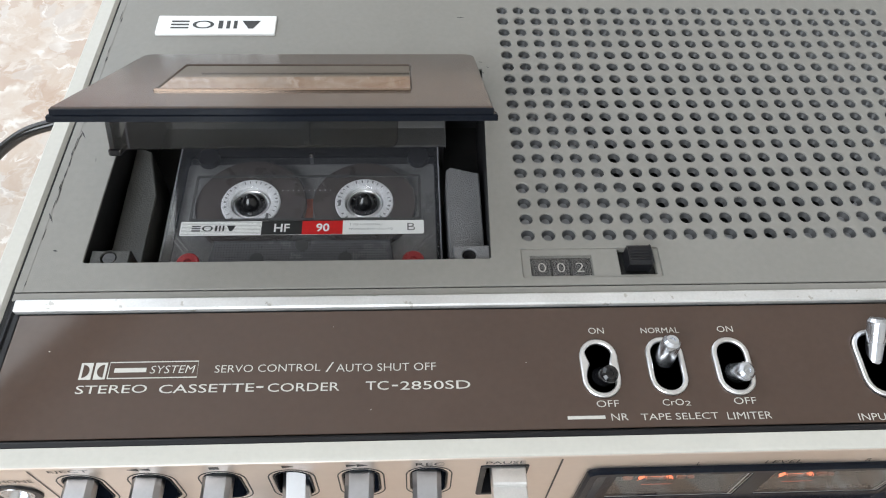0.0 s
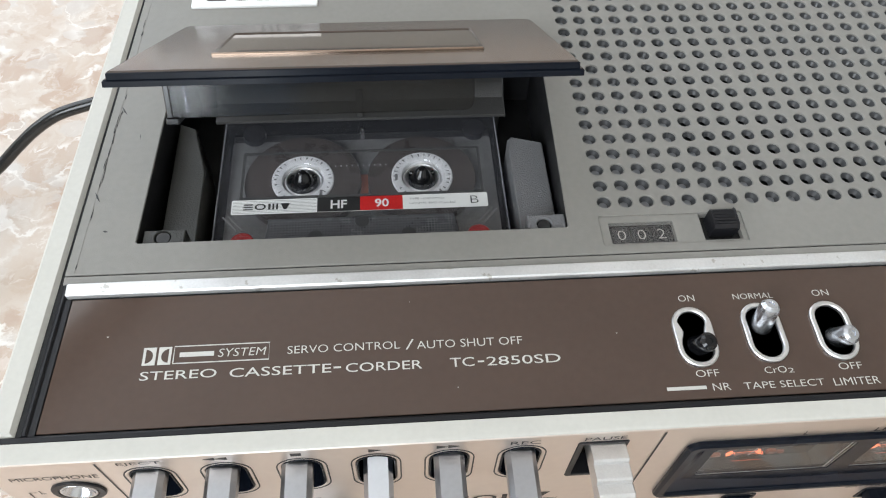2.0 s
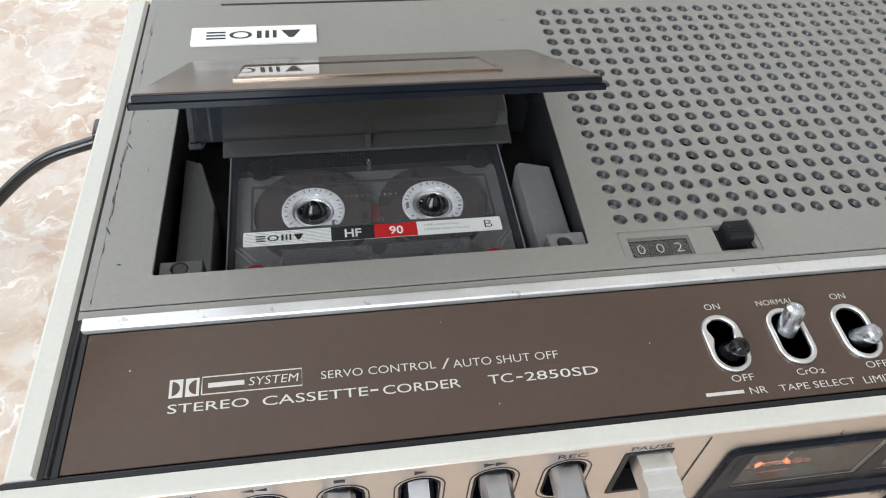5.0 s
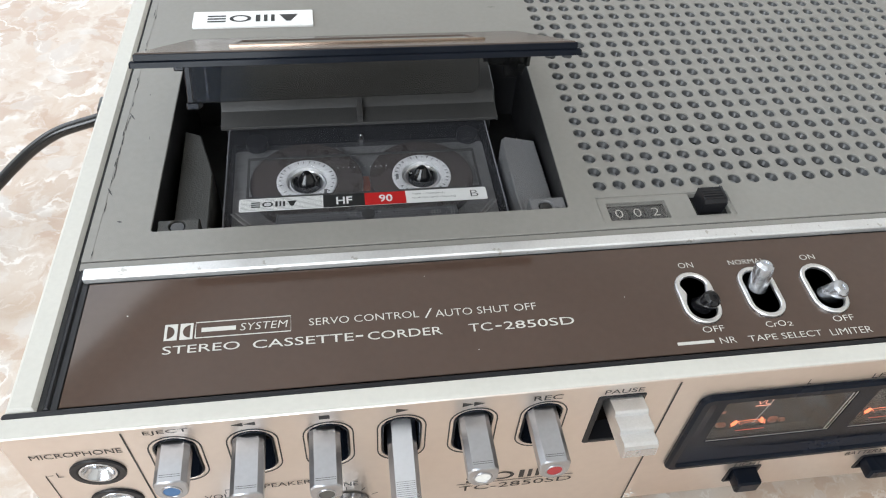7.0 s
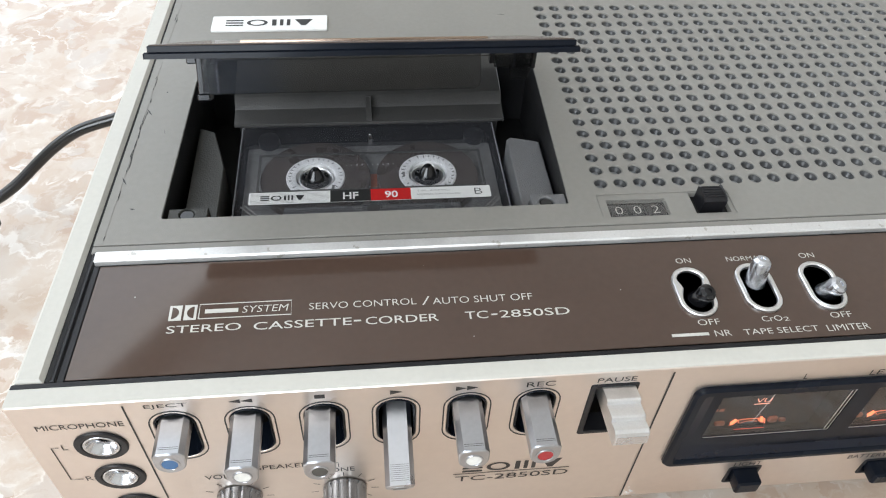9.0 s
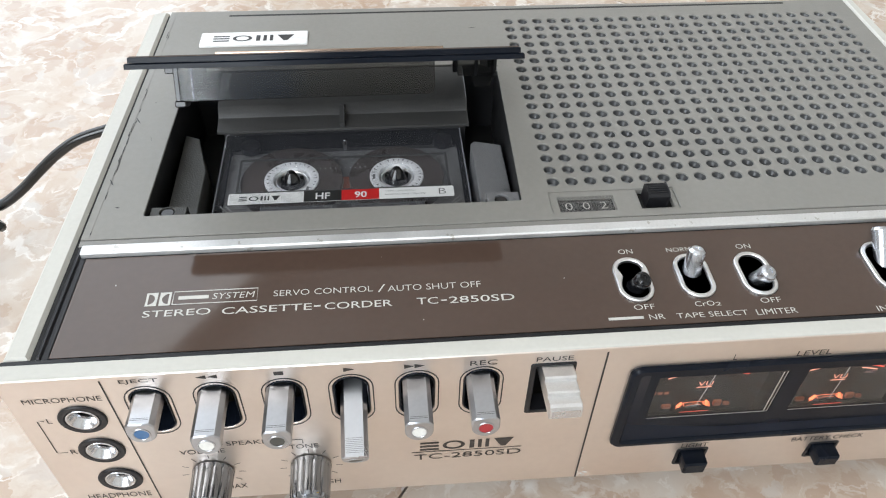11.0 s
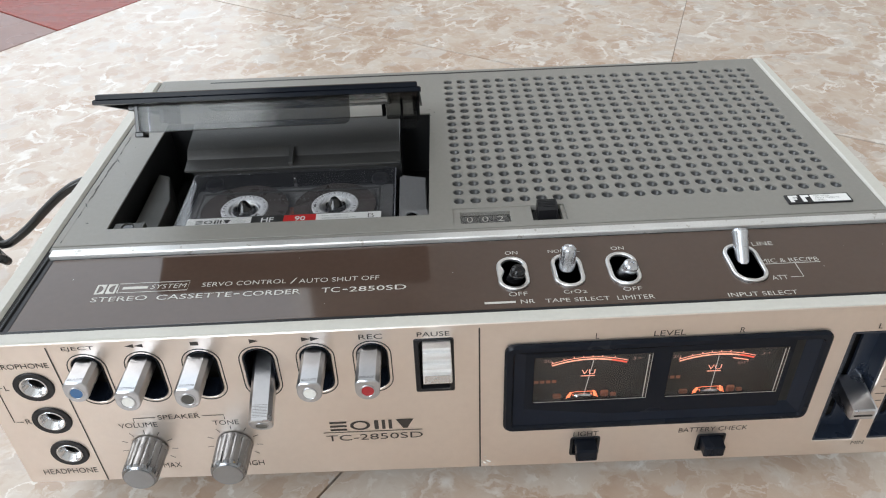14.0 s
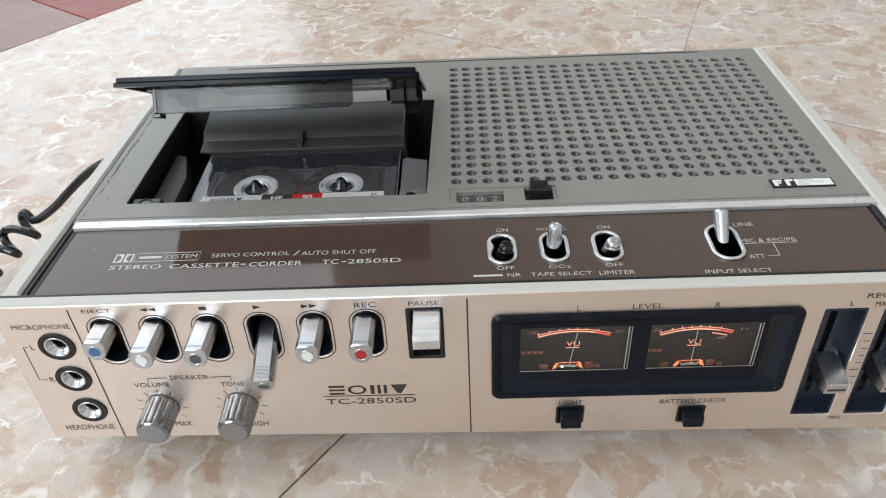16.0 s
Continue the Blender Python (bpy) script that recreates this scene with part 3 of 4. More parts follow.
# tape counter and its reset button
counter = part("tape_counter", slab(rect(160.6, 8.6, 207.0, 19.9, 0.5, 2), [rect(163.4, 9.4, 184.2, 17.4, 0.3, 1), rect(193.2, 9.6, 205.4, 19.6)], -2.4, -0.5, top, 0.1), GREY, rec, "recessed grey counter plate")
for k in range(3):
    part("digit_wheel", lathe([(5.4, 0), (5.6, 0.2), (5.6, 5.6), (5.4, 5.8)], (164.4 + 6.4 * k, 13.4, -7.2), (1, 0, 0), 28), BLACK, counter, "black number wheel")
for k, d in enumerate("002"):
    lettering(d, 166.0 + 6.4 * k, 11.4, 168.6 + 6.4 * k, 15.0, WHITEINK, counter, top, -1.45, "digit")
part("counter_window", slab(rect(163.4, 9.4, 184.2, 17.4), (), -1.15, -0.75, top), COUNTERGLASS, counter, "clear counter window")
part("reset_well", slab(rect(193.2, 9.6, 205.4, 19.6), (), -4, -2.6, top), MATT, counter)
nub = part("reset_button", prism([(11.8, -2.4), (11.2, 3.0), (12.2, 4.0), (17.4, 4.2), (18.4, 3.5), (18.6, -2.4)], 195.4, 203.2, 0.4), BLACK, rec, "black ribbed reset button")
for k in range(5):
    part("rib", slab(rect(195.9, 12.4 + 1.15 * k, 202.7, 12.9 + 1.15 * k), (), 3.8, 4.3, top), BLACK, nub)

# brown control panel
panel = part("control_panel", slab([(0.6, -42.7), (X1 - 4.5, -42.7), (X1 - 4.5, -2.4), (1.9, -2.4)], [rect(175.3, -33.4, 186.8, -14.2, 5.7, 5), rect(196.0, -33.0, 207.5, -13.8, 5.7, 5), rect(216.8, -33.4, 228.3, -14.2, 5.7, 5), rect(262.0, -35.0, 275.0, -12.3, 6.0, 5)], -2.6, -1.0, top, 0.15), BROWN, rec, "glossy dark brown control panel")
part("panel_frame", slab([(left_edge(-43.4) + 0.1, -43.4), (X1 - 0.4, -43.4), (X1 - 0.4, -2.0), (left_edge(-2) + 0.1, -2.0)], [[(0.5, -42.8), (X1 - 4.3, -42.8), (X1 - 4.3, -2.2), (1.8, -2.2)]], -3.0, -1.1, top, 0.2), BLACK, rec, "black panel surround")
for a, b, lean in ((-1.5, 0.1, 0.036), (X1 - 3.2, X1 - 1.5, 0.0)):
    part("side_bead", slab([(a - 43.2 * lean, -43.2), (b - 43.2 * lean, -43.2), (b + 3.0 * lean, 3.0), (a + 3.0 * lean, 3.0)], (), -2.4, -0.4, top, 0.5), BLACK, rec, "black side bead")
T = lambda text, a, b, c, d, **k: lettering(text, a, b + 0.7, c, d + 0.7, WHITEINK, panel, top, -0.9, **{"bold": -0.008, **k})
for a, turn in ((24.8, 1), (29.0, -1)):
    bow = [(a + 1.75 + turn * (-1.1 + 2.1 * math.cos(radians(w))), -21.7 + 2.15 * math.sin(radians(w))) for w in np.linspace(-88, 88, 12)]
    part("logo", slab(rect(a, -24.4, a + 3.5, -19.0), [bow if turn > 0 else bow[::-1]], -0.98, -0.9, top), WHITEINK, panel)
line([(33.2, -24.2), (59.4, -24.2), (59.4, -19.0), (33.2, -19.0), (33.2, -24.2)], 0.35, WHITEINK, panel, top, -0.9)
bars([(34.8, -22.3, 44.2, -20.9)], WHITEINK, panel, top, -0.9)
T("SYSTEM", 45.3, -23.5, 58.2, -21.0, slant=0.4)
T("SERVO CONTROL", 64.5, -23.6, 96.0, -21.2)
T("/", 97.6, -24.0, 100.0, -20.8)
T("AUTO SHUT OFF", 100.8, -24.0, 130.9, -21.5)
T("STEREO", 24.8, -29.6, 45.5, -27.0, bold=0.0)
T("CASSETTE", 49.0, -29.9, 76.8, -27.2, bold=0.0)
bars([(77.4, -28.0, 79.5, -27.5)], WHITEINK, panel, top, -0.9)
T("CORDER", 80.8, -30.1, 102.0, -27.4, bold=0.0)
T("TC", 109.8, -30.1, 116.6, -27.3, bold=0.0)
bars([(117.6, -28.3, 119.4, -27.85)], WHITEINK, panel, top, -0.9)
T("2850SD", 120.1, -30.2, 141.1, -27.5, bold=0.0)
T("ON", 179.3, -12.6, 184.2, -10.5)
T("OFF", 178.4, -36.9, 185.1, -34.8)
bars([(169.2, -39.8, 180.4, -38.8)], WHITEINK, panel, top, -0.9)
T("NR", 182.2, -41.1, 187.2, -39.0)
T("NORMAL", 196.0, -12.7, 208.2, -10.8)
T("CrO", 198.3, -36.8, 204.7, -34.8)
T("2", 205.1, -36.9, 206.8, -35.5)
T("TAPE SELECT", 191.0, -41.2, 214.2, -39.2)
T("ON", 220.5, -12.7, 225.6, -10.6)
T("OFF", 220.0, -36.8, 226.8, -34.7)
T("LIMITER", 216.9, -41.5, 230.3, -39.3)
T("LINE", 275.2, -14.0, 283.2, -11.6)
T("MIC & REC/PB", 274.8, -24.7, 296.5, -22.3)
line([(274.8, -24.6), (296.6, -24.6)], 0.3, WHITEINK, panel, top, -0.9)
line([(287.0, -24.6), (287.0, -32.6), (282.4, -32.6)], 0.3, WHITEINK, panel, top, -0.9)
T("ATT", 275.3, -34.5, 281.2, -32.1)
T("INPUT SELECT", 256.4, -42.7, 281.3, -40.5)


def toggle(cx, y0, y1, half, foot_y, tip, r, tip_label, tip_mat, waist=0.0):
    """A slide toggle: bright rim round a dark slot and a turned lever that leans from it."""
    outer = rect(cx - half, y0, cx + half, y1, half - 0.05, 6)
    inner = grown(rect(cx - half + 1.5, y0 + 1.5, cx + half - 1.5, y1 - 1.5, half - 1.55, 6), 0)
    if waist:
        inner = [(x - math.copysign(waist * max(0, 1 - abs(y - (y0 + y1) / 2 - 1.5) / 3.5), x - cx), y) for x, y in rect_fine(cx - half + 1.5, y0 + 1.5, cx + half - 1.5, y1 - 1.5, half - 1.55)]
    sw = part("toggle_switch", slab(outer, [inner], -2.2, 0.1, top, 0.3), RIM, rec, "bright rim toggle switch")
    part("slot", slab(grown(outer, -0.6), (), -7, -3.8, top), SLOTBLACK, sw)
    a, b = Vector((cx, foot_y, -3.6)), Vector(tip)
    d = (b - a).length
    if r > 3.05:
        prof = [(r * 0.8, 0), (r * 0.84, d * 0.4), (r * 0.95, d * 0.8), (r, d * 0.93), (r * 0.8, d), (0, d)]
    else:
        prof = [(r * 1.3, 0), (r * 1.08, d * 0.3), (r * 1.0, d * 0.6), (r * 1.0, d * 0.84), (r * 0.92, d * 0.92), (r * 0.62, d), (r * 0.3, d), (r * 0.26, d - 0.35), (0, d - 0.35)]
    part("lever", lathe(prof, a, b - a, 24), tip_mat, sw, tip_label, 24)
    return sw


def rect_fine(x0, y0, x1, y1, r):
    """A rounded box outline with extra points along its long sides."""
    out = []
    loop = rect(x0, y0, x1, y1, r, 6)
    for k, p in enumerate(loop):
        q = loop[(k + 1) % len(loop)]
        out.append(p)
        n = int(math.dist(p, q) / 1.2)
        out += [(p[0] + (q[0] - p[0]) * i / n, p[1] + (q[1] - p[1]) * i / n) for i in range(1, n)]
    return out


toggle(181.0, -33.4, -14.2, 5.8, -26.0, (182.7, -28.0, 5.0), 2.8, "black lever", SPINDLE, 1.3)
toggle(201.7, -33.0, -13.8, 5.8, -21.0, (202.6, -18.3, 7.0), 2.95, "chrome lever", LEVER)
toggle(222.5, -33.4, -14.2, 5.8, -25.5, (224.2, -27.9, 5.0), 2.9, "chrome lever", LEVER)
toggle(268.5, -35.0, -12.3, 6.5, -23.0, (269.2, -11.6, 6.0), 3.1, "chrome lever", LEVER)

# cassette well
well = part("cassette_well", slab(rect(14, 12, 154.5, 109), [OPEN], -34, -0.75, top), WELLBLACK, rec, "black cassette well")
part("well_floor", slab(rect(14, 12, 154.5, 109), (), -37, -34.1, top), MATT, well)
part("well_shelf", slab(rect(138.2, 16.3, 150.2, 22.4), [circle(143.3, 18.6, 2.4, 20)], -16, -1.3, top, 0.3), WELLGREY, well, "grey textured shelf with screw hole")
part("shelf_plug", slab(circle(143.3, 18.6, 2.3, 20), (), -8, -1.8, top, 0.3), SPINDLE, well, "dark plug")
part("well_shelf", slab(rect(18.6, 16.3, 31.2, 21.8), [circle(24.5, 19.0, 2.5, 20)], -16, -1.3, top, 0.3), OLIVE, well, "olive grey shelf with screw hole")
part("shelf_plug", slab(circle(24.5, 19.0, 2.4, 20), (), -8, -1.7, top, 0.3), SPINDLE, well, "dark plug")
part("well_cheek", slab([(137.3, 22.6), (149.6, 22.6), (149.6, 60.5), (139.0, 63.6), (137.3, 62.0)], (), -33, -9.6, top, 0.4), WELLGREY, well, "grey textured side ledge")
part("well_cheek", slab([(20.8, 22.0), (32.0, 22.0), (32.0, 51.6), (26.6, 72.1), (20.8, 74.8)], (), -33, -10.0, top, 0.4), OLIVE, well, "olive grey side ledge")
part("rear_ledge", prism([(83.4, -33), (83.4, -10.4), (73.3, -9.3), (72.7, -8.5), (72.9, -7.6), (80.3, -6.3), (83.6, -2.9), (84.4, -2.6), (103.6, 0.6), (105.6, -2.0), (105.6, -33)], 34.0, 137.6, 0.3), CHARCOAL, well, "charcoal stepped ledge")
part("centre_fin", prism([(73.2, -8.0), (73.2, -5.4), (81.6, -2.4), (83.0, -3.2), (83.0, -6.5)], 84.0, 86.0, 0.2), CHARCOAL, well)

# open lid on its rear hinge
LH, LD, LN = Vector((0, 102.5, 10.65)), Vector((0, -0.856, 0.517)), Vector((0, 0.517, 0.856))
LONG = 77.7


def lid_at(u, v, w):
    return LH + Vector((u, 0, 0)) + LD * v + LN * w


LIDSHAPE = [(21.6, LONG), (24.6, 2.5), (26.0, 0.3), (28.0, -0.6), (144.5, -1.2), (147.4, -0.3), (148.6, 2.6), (148.1, LONG)]
PLATE = rect(45.2, 18.4, 124.2, 57.4, 0.6, 2)
lid = part("lid", slab(LIDSHAPE, [PLATE], -2.1, 0.0, lid_at, 0.5), LIDTOP, rec, "open smoked brown cassette lid")
part("lid_window", slab(grown(PLATE, -0.15), (), -2.0, -0.35, lid_at), COPPER, lid, "bronze tinted label window")
part("window_front_bevel", slab(rect(45.2, 57.5, 124.2, 58.9, 0.3, 2), (), 0.02, 0.75, lid_at, 0.3), BRONZE, lid, "polished bronze window edge")
part("lid_front_edge", slab(rect(20.2, LONG - 3.0, 149.6, LONG + 0.9, 0.7, 3), (), -4.1, -2.15, lid_at, 0.5), NAVY, lid, "glossy dark lower lid edge")
part("lid_front_edge", slab(rect(21.6, LONG + 0.05, 148.2, LONG + 0.8, 0.3, 2), (), -2.1, -0.35, lid_at, 0.2), NAVY, lid, "glossy dark lid edge")
part("lid_side_edge", slab([(21.0, LONG - 3.1), (24.0, 1.5), (25.4, 1.5), (22.4, LONG - 3.1)], (), -4.0, -2.15, lid_at, 0.3), NAVY, lid)
part("lid_side_edge", slab([(147.6, LONG - 3.1), (147.8, 1.5), (149.2, 1.5), (149.0, LONG - 3.1)], (), -4.0, -2.15, lid_at, 0.3), NAVY, lid)


def lip_at(u, v, w):
    """Hanging from the lid's front: v runs down from the lid, w forward."""
    return LH + Vector((u, 0, 0)) + LD * (68.6 + w) + LN * (-v)


# the smoked clear pocket that hangs from the lid: front lip, end walls and posts
lip = part("lid_lip", slab([(34.4, 15.2), (34.4, 3.0), (120.2, 3.0), (120.2, 12.4), (119.4, 14.2), (117.8, 15.0)], (), 0, 1.3, lip_at, 0.3), SMOKE, lid, "smoked clear front lip")
part("lip_post", slab(rect(33.2, 2.2, 35.0, 16.0, 0.5, 2), (), -5.0, 1.5, lip_at, 0.3), SPINDLE, lip, "dark end post")
part("lip_foot", slab(rect(32.8, 14.8, 36.6, 17.0, 0.6, 3), (), -4.0, 1.9, lip_at, 0.4), SPINDLE, lip)
# clear bar added to draw the vertical highlight near the lip's left end
part("lip_edge", slab(rect(38.8, 3.0, 39.5, 14.9, 0.2, 2), (), 1.35, 1.7, lip_at, 0.1), CASERIM, lip, "clear bar added as the lip's bright highlight line")
part("lip_bracket", slab(rect(30.0, 2.4, 33.0, 6.0, 0.4, 2), (), -6, -0.6, lip_at, 0.3), SPINDLE, lid, "small black bracket")
part("lid_lining", slab(rect(54.0, 6.0, 134.4, 66.0, 1.0, 2), (), -3.0, -2.15, lid_at), LINING, lid, "pale lining under the lid")
part("lining_step", slab(rect(54.5, 26.0, 134.0, 40.0, 0.6, 2), (), -4.4, -3.02, lid_at, 0.4), LINING, lid, "raised step in the lining")
# hinge bracket of smoked plastic far back under the lid
rear = lambda u, v, w: (u, 79.0 - w, v)
part("hinge_block", slab(rect(132.6, 12.4, 146.5, 22.2, 0.6, 2), (), -0.6, 1.2, rear, 0.3), SMOKE, lid, "smoked clear hinge block")
part("hinge_tongue", slab([(138.6, 12.3), (139.6, 6.8), (146.0, 6.8), (147.2, 12.3)], (), -1.0, 1.0, rear, 0.3), SMOKE, lid, "smoked clear tongue")
part("hinge_post", slab(rect(146.6, 12.0, 148.2, 22.4, 0.4, 2), (), -1.0, 2.0, rear, 0.3), SPINDLE, lid, "black hinge post")
part("hinge_post", slab(rect(130.6, 14.4, 132.5, 23.0, 0.3, 2), (), -1.4, 1.6, rear, 0.2), SPINDLE, lid, "black hinge post")
part("hinge_rib", slab(rect(139.2, 12.6, 140.6, 23.0, 0.3, 2), (), 1.25, 1.9, rear, 0.2), SPINDLE, lid)
for x in (26.6, 145.0):
    part("lid_arm", slab([(x, -2), (x + 2.0, -2), (x + 2.0, 22), (x, 22)], (), -8.0, -2.2, lid_at, 0.2), BLACK, lid, "black lid arm")

# ---- front of the recorder ----
LEVERS = [("eject", 28.4), ("rewind", 48.4), ("stop", 68.5), ("play", 88.5), ("forward", 108.6), ("record", 128.6)]
SLOTS = [rect(x - 5.7, -28.7, x + 5.2, -5.4, 5.4, 6) for _, x in LEVERS]
JACKS = [(6.8, -19.2), (7.4, -37.5), (8.1, -56.6)]
face = part("front_panel", slab([(-12.4, -73.4), (-11.6, -74.3), (X1 + 8.4, -81.6), (X1 + 9.2, -80.8), (X1 + 9.2, 1.0), (X1 + 8.6, 1.6), (-11.8, 1.6), (-12.4, 1.0)], [*SLOTS, rect(144.6, -30.2, 156.0, -5.4, 0.6, 2), rect(177.0, -53.8, 291.5, -11.0, 2.0, 3), rect(300.0, -71.7, 316.2, -11.2, 0.8, 2), rect(322.0, -71.9, 338.6, -11.6, 0.8, 2), rect(202.6, -73.0, 213.6, -62.4, 1.0, 2), rect(253.0, -74.0, 263.8, -64.2, 1.0, 2), *[circle(x, z, 4.9, 24) for x, z in JACKS]], -2.6, 0.0, front, 0.3), ALU, rec, "champagne brushed aluminium front panel")
part("front_backing", slab(rect(-10, ZB + 3, X1 + 7, -3), [rect(176.0, -55, 292.5, -10)], -16, -13, front), MATT, rec, "black inner front wall")
N = lambda text, a, b, c, d, **k: lettering(text, a, b, c, d, DARKINK, face, front, 0.1, bold=-0.002, **k)
ink = lambda pts, w=0.35: line(pts, w, DARKINK, face, front, 0.1)
line([(16.8, -0.2), (17.9, -74.6)], 0.5, BLACKINK, face, front, 0.1, "seam_line")
line([(166.4, -0.2), (166.6, -77.6)], 0.6, BLACKINK, face, front, 0.1, "seam_line")
N("MICROPHONE", -7.4, -9.9, 15.2, -7.4)
N("HEADPHONE", -5.6, -69.4, 15.4, -66.2)
N("L", -3.8, -20.6, -2.4, -18.0)
N("R", -2.4, -39.0, -0.4, -36.4)
ink([(-4.6, -19.2), (-6.6, -19.2), (-6.6, -37.8), (-3.2, -37.8)])
N("EJECT", 22.0, -2.6, 33.2, -0.3)
N("REC", 124.4, -3.2, 132.6, -0.8)
N("PAUSE", 144.6, -3.2, 156.0, -1.0)
N("SPEAKER", 46.1, -40.0, 61.8, -37.4)
N("VOLUME", 30.6, -43.9, 45.0, -41.2)
N("TONE", 65.8, -44.6, 75.4, -42.0)
ink([(36.9, -41.0), (36.9, -38.7), (45.2, -38.7)])
ink([(62.6, -38.9), (70.6, -38.9), (70.6, -41.4)])
N("MAX", 41.6, -68.6, 48.6, -65.6)
N("HIGH", 72.6, -69.8, 81.0, -66.8)
logo(109.2, -51.4, 141.2, -46.2, DARKINK, face, front, 0.1)
ink([(106.3, -52.3), (144.4, -52.6)], 0.4)
N("TC-2850SD", 107.2, -57.4, 144.4, -54.0)
N("L", 207.4, -8.2, 208.6, -5.4)
N("LEVEL", 228.0, -8.2, 239.4, -5.6)
N("R", 258.6, -8.4, 260.4, -5.9)
N("LIGHT", 203.2, -61.6, 213.0, -58.8)
N("BATTERY CHECK", 244.7, -62.2, 271.9, -59.6)
N("L", 308.3, -9.6, 309.7, -7.2)
N("REC", 313.6, -6.0, 322.0, -3.6)
N("MAX", 317.6, -10.4, 323.4, -7.8)
N("MIN", 316.4, -75.0, 321.4, -72.8)


def symbol(polys):
    bm = bmesh.new()
    for p in polys:
        slab(p, (), 0.02, 0.1, front, 0.0, bm)
    part("symbol", bm, DARKINK, face)


symbol([[(43.8, -1.25), (46.8, -2.1), (46.8, -0.4)], [(46.9, -1.25), (50.0, -2.1), (50.0, -0.4)]])
symbol([rect(66.3, -2.3, 69.1, -0.6)])
symbol([[(86.6, -2.6), (89.8, -1.6), (86.6, -0.6)]])
symbol([[(104.6, -2.8), (107.6, -1.8), (104.6, -0.8)], [(107.7, -2.8), (110.7, -1.8), (107.7, -0.8)]])
for k, z in enumerate([-24.5, -28.6, -32.6, -36.6, -40.6, -44.6, -48.6, -52.6, -56.6]):
    w = 3.4 if k in (0, 5) else 2.2
    bars([(320.9 - w, z - 0.15, 320.9, z + 0.15)], DARKINK, face, front, 0.1, "tick")
rng = random.Random(5)
chips = bmesh.new()
for k in range(16):
    x, z = 167.2 + abs(rng.gauss(0, 2.2)), -77.4 + abs(rng.gauss(0, 2.6))
    r = rng.uniform(0.15, 0.5)
    slab([(x + r * rng.uniform(0.6, 1.3) * math.cos(a), z + r * rng.uniform(0.6, 1.3) * math.sin(a)) for a in (0, 1.2, 2.5, 3.8, 5.1)], (), 0.02, 0.09, front, 0.0, chips)
part("chipped_paint", chips, SILVERWHITE, face, "bare bright chips")

for x, z in JACKS:
    jack = part("jack_socket", slab(circle(x, z, 7.2, 32), [circle(x, z, 5.1, 32)], 0.02, 0.7, front, 0.3), BLACK, rec, "black ringed jack socket")
    c = Vector(front(x, z, 0))
    part("bushing", lathe([(4.95, -0.6), (4.95, 0.4), (4.8, 0.75), (4.5, 0.8), (4.2, 0.5), (3.6, -0.5), (3.0, -1.3), (2.6, -1.8), (2.45, -2.6)], c, (0, -1, 0.03), 36, caps=False), DISH, jack, "smooth chrome dished bushing", 60)
    part("socket_core", lathe([(2.6, -2.3), (2.5, -4.0), (2.4, -11), (0, -11)], c, (0, -1, 0.03), 24, caps=False), MATT, jack, "dark socket hole")

# key rings and keys
DOTS = {"eject": BLUE, "rewind": WHITE, "stop": GREYDOT, "play": GREYDOT, "forward": WHITE, "record": DEEPRED}


def lever_key(kind, cx, slot):
    """A chrome lever key with a flat top, rounded underside, ribbed thumb area and a coloured end dot."""
    part("key_slot_ring", slab(grown(slot, 1.45), [grown(slot, 1.05)], 0.02, 0.12, front), BLACKINK, face)
    part("key_slot_lining", slab(grown(slot, -0.03), [grown(slot, -0.5)], -9, 0.15, front, 0.1), NAVY, face, "dark slot lining")
    pressed = kind == "play"
    cx += {"rewind": -1.0, "stop": -1.2, "forward": -0.5, "record": -1.0}.get(kind, 0.0)
    z_tip, z_in, y_tip = (-25.6, -13.4, -68.2) if pressed else (-7.4, -8.6, -63.3 if kind == "eject" else -68.4)
    y_in, length = -38.0, 30.0
    d = Vector((0, y_tip - y_in, z_tip - z_in))
    length = d.length
    d.normalize()
    n = Vector((0, -d.z, d.y))
    if n.z < 0:
        n = -n
    half, deep = 4.15, 8.6

    def at(u, v, w):
        w *= 1 + (-0.06 * v - 0.5) / length
        return Vector((cx + u, y_in, z_in)) + d * w + n * v

    outline = [(half, -1.5), (half - 1.3, 0), (-half + 1.3, 0), (-half, -1.5), (-half, -deep + 4)]
    outline += [(-half * math.cos(radians(a)), -deep + 4 - 4 * math.sin(radians(a))) for a in range(15, 180, 15)] + [(half, -deep + 4)]
    ob = part("key", slab(outline, (), 0, length, at, 0.35), SATIN if pressed else KEYMETAL, rec, kind + " key, satin chrome lever")
    end = lambda u, v, w: at(u, v, length + w)
    part("key_dot", slab(circle(0, -4.5, 2.1, 24), (), -0.2, 0.06, end, 0.05), DOTS[kind], ob, "coloured end dot")
    part("dot_ring", slab(circle(0, -4.5, 2.65, 24), [circle(0, -4.5, 2.15, 24)], -0.2, 0.22, end, 0.1), KEYMETAL, ob)
    ribs = bmesh.new()
    for k in range(9 if pressed else 2):
        slab(rect(-2.6, length - 1.6 - 0.55 * k - 0.10, 2.6, length - 1.6 - 0.55 * k), (), -0.2, 0.06, lambda u, v, w: at(u, w, v), 0.0, ribs)
    part("grip_ribs", ribs, GREYDARK, ob)
    return ob


for (kind, x), slot in zip(LEVERS, SLOTS):
    lever_key(kind, x, slot)

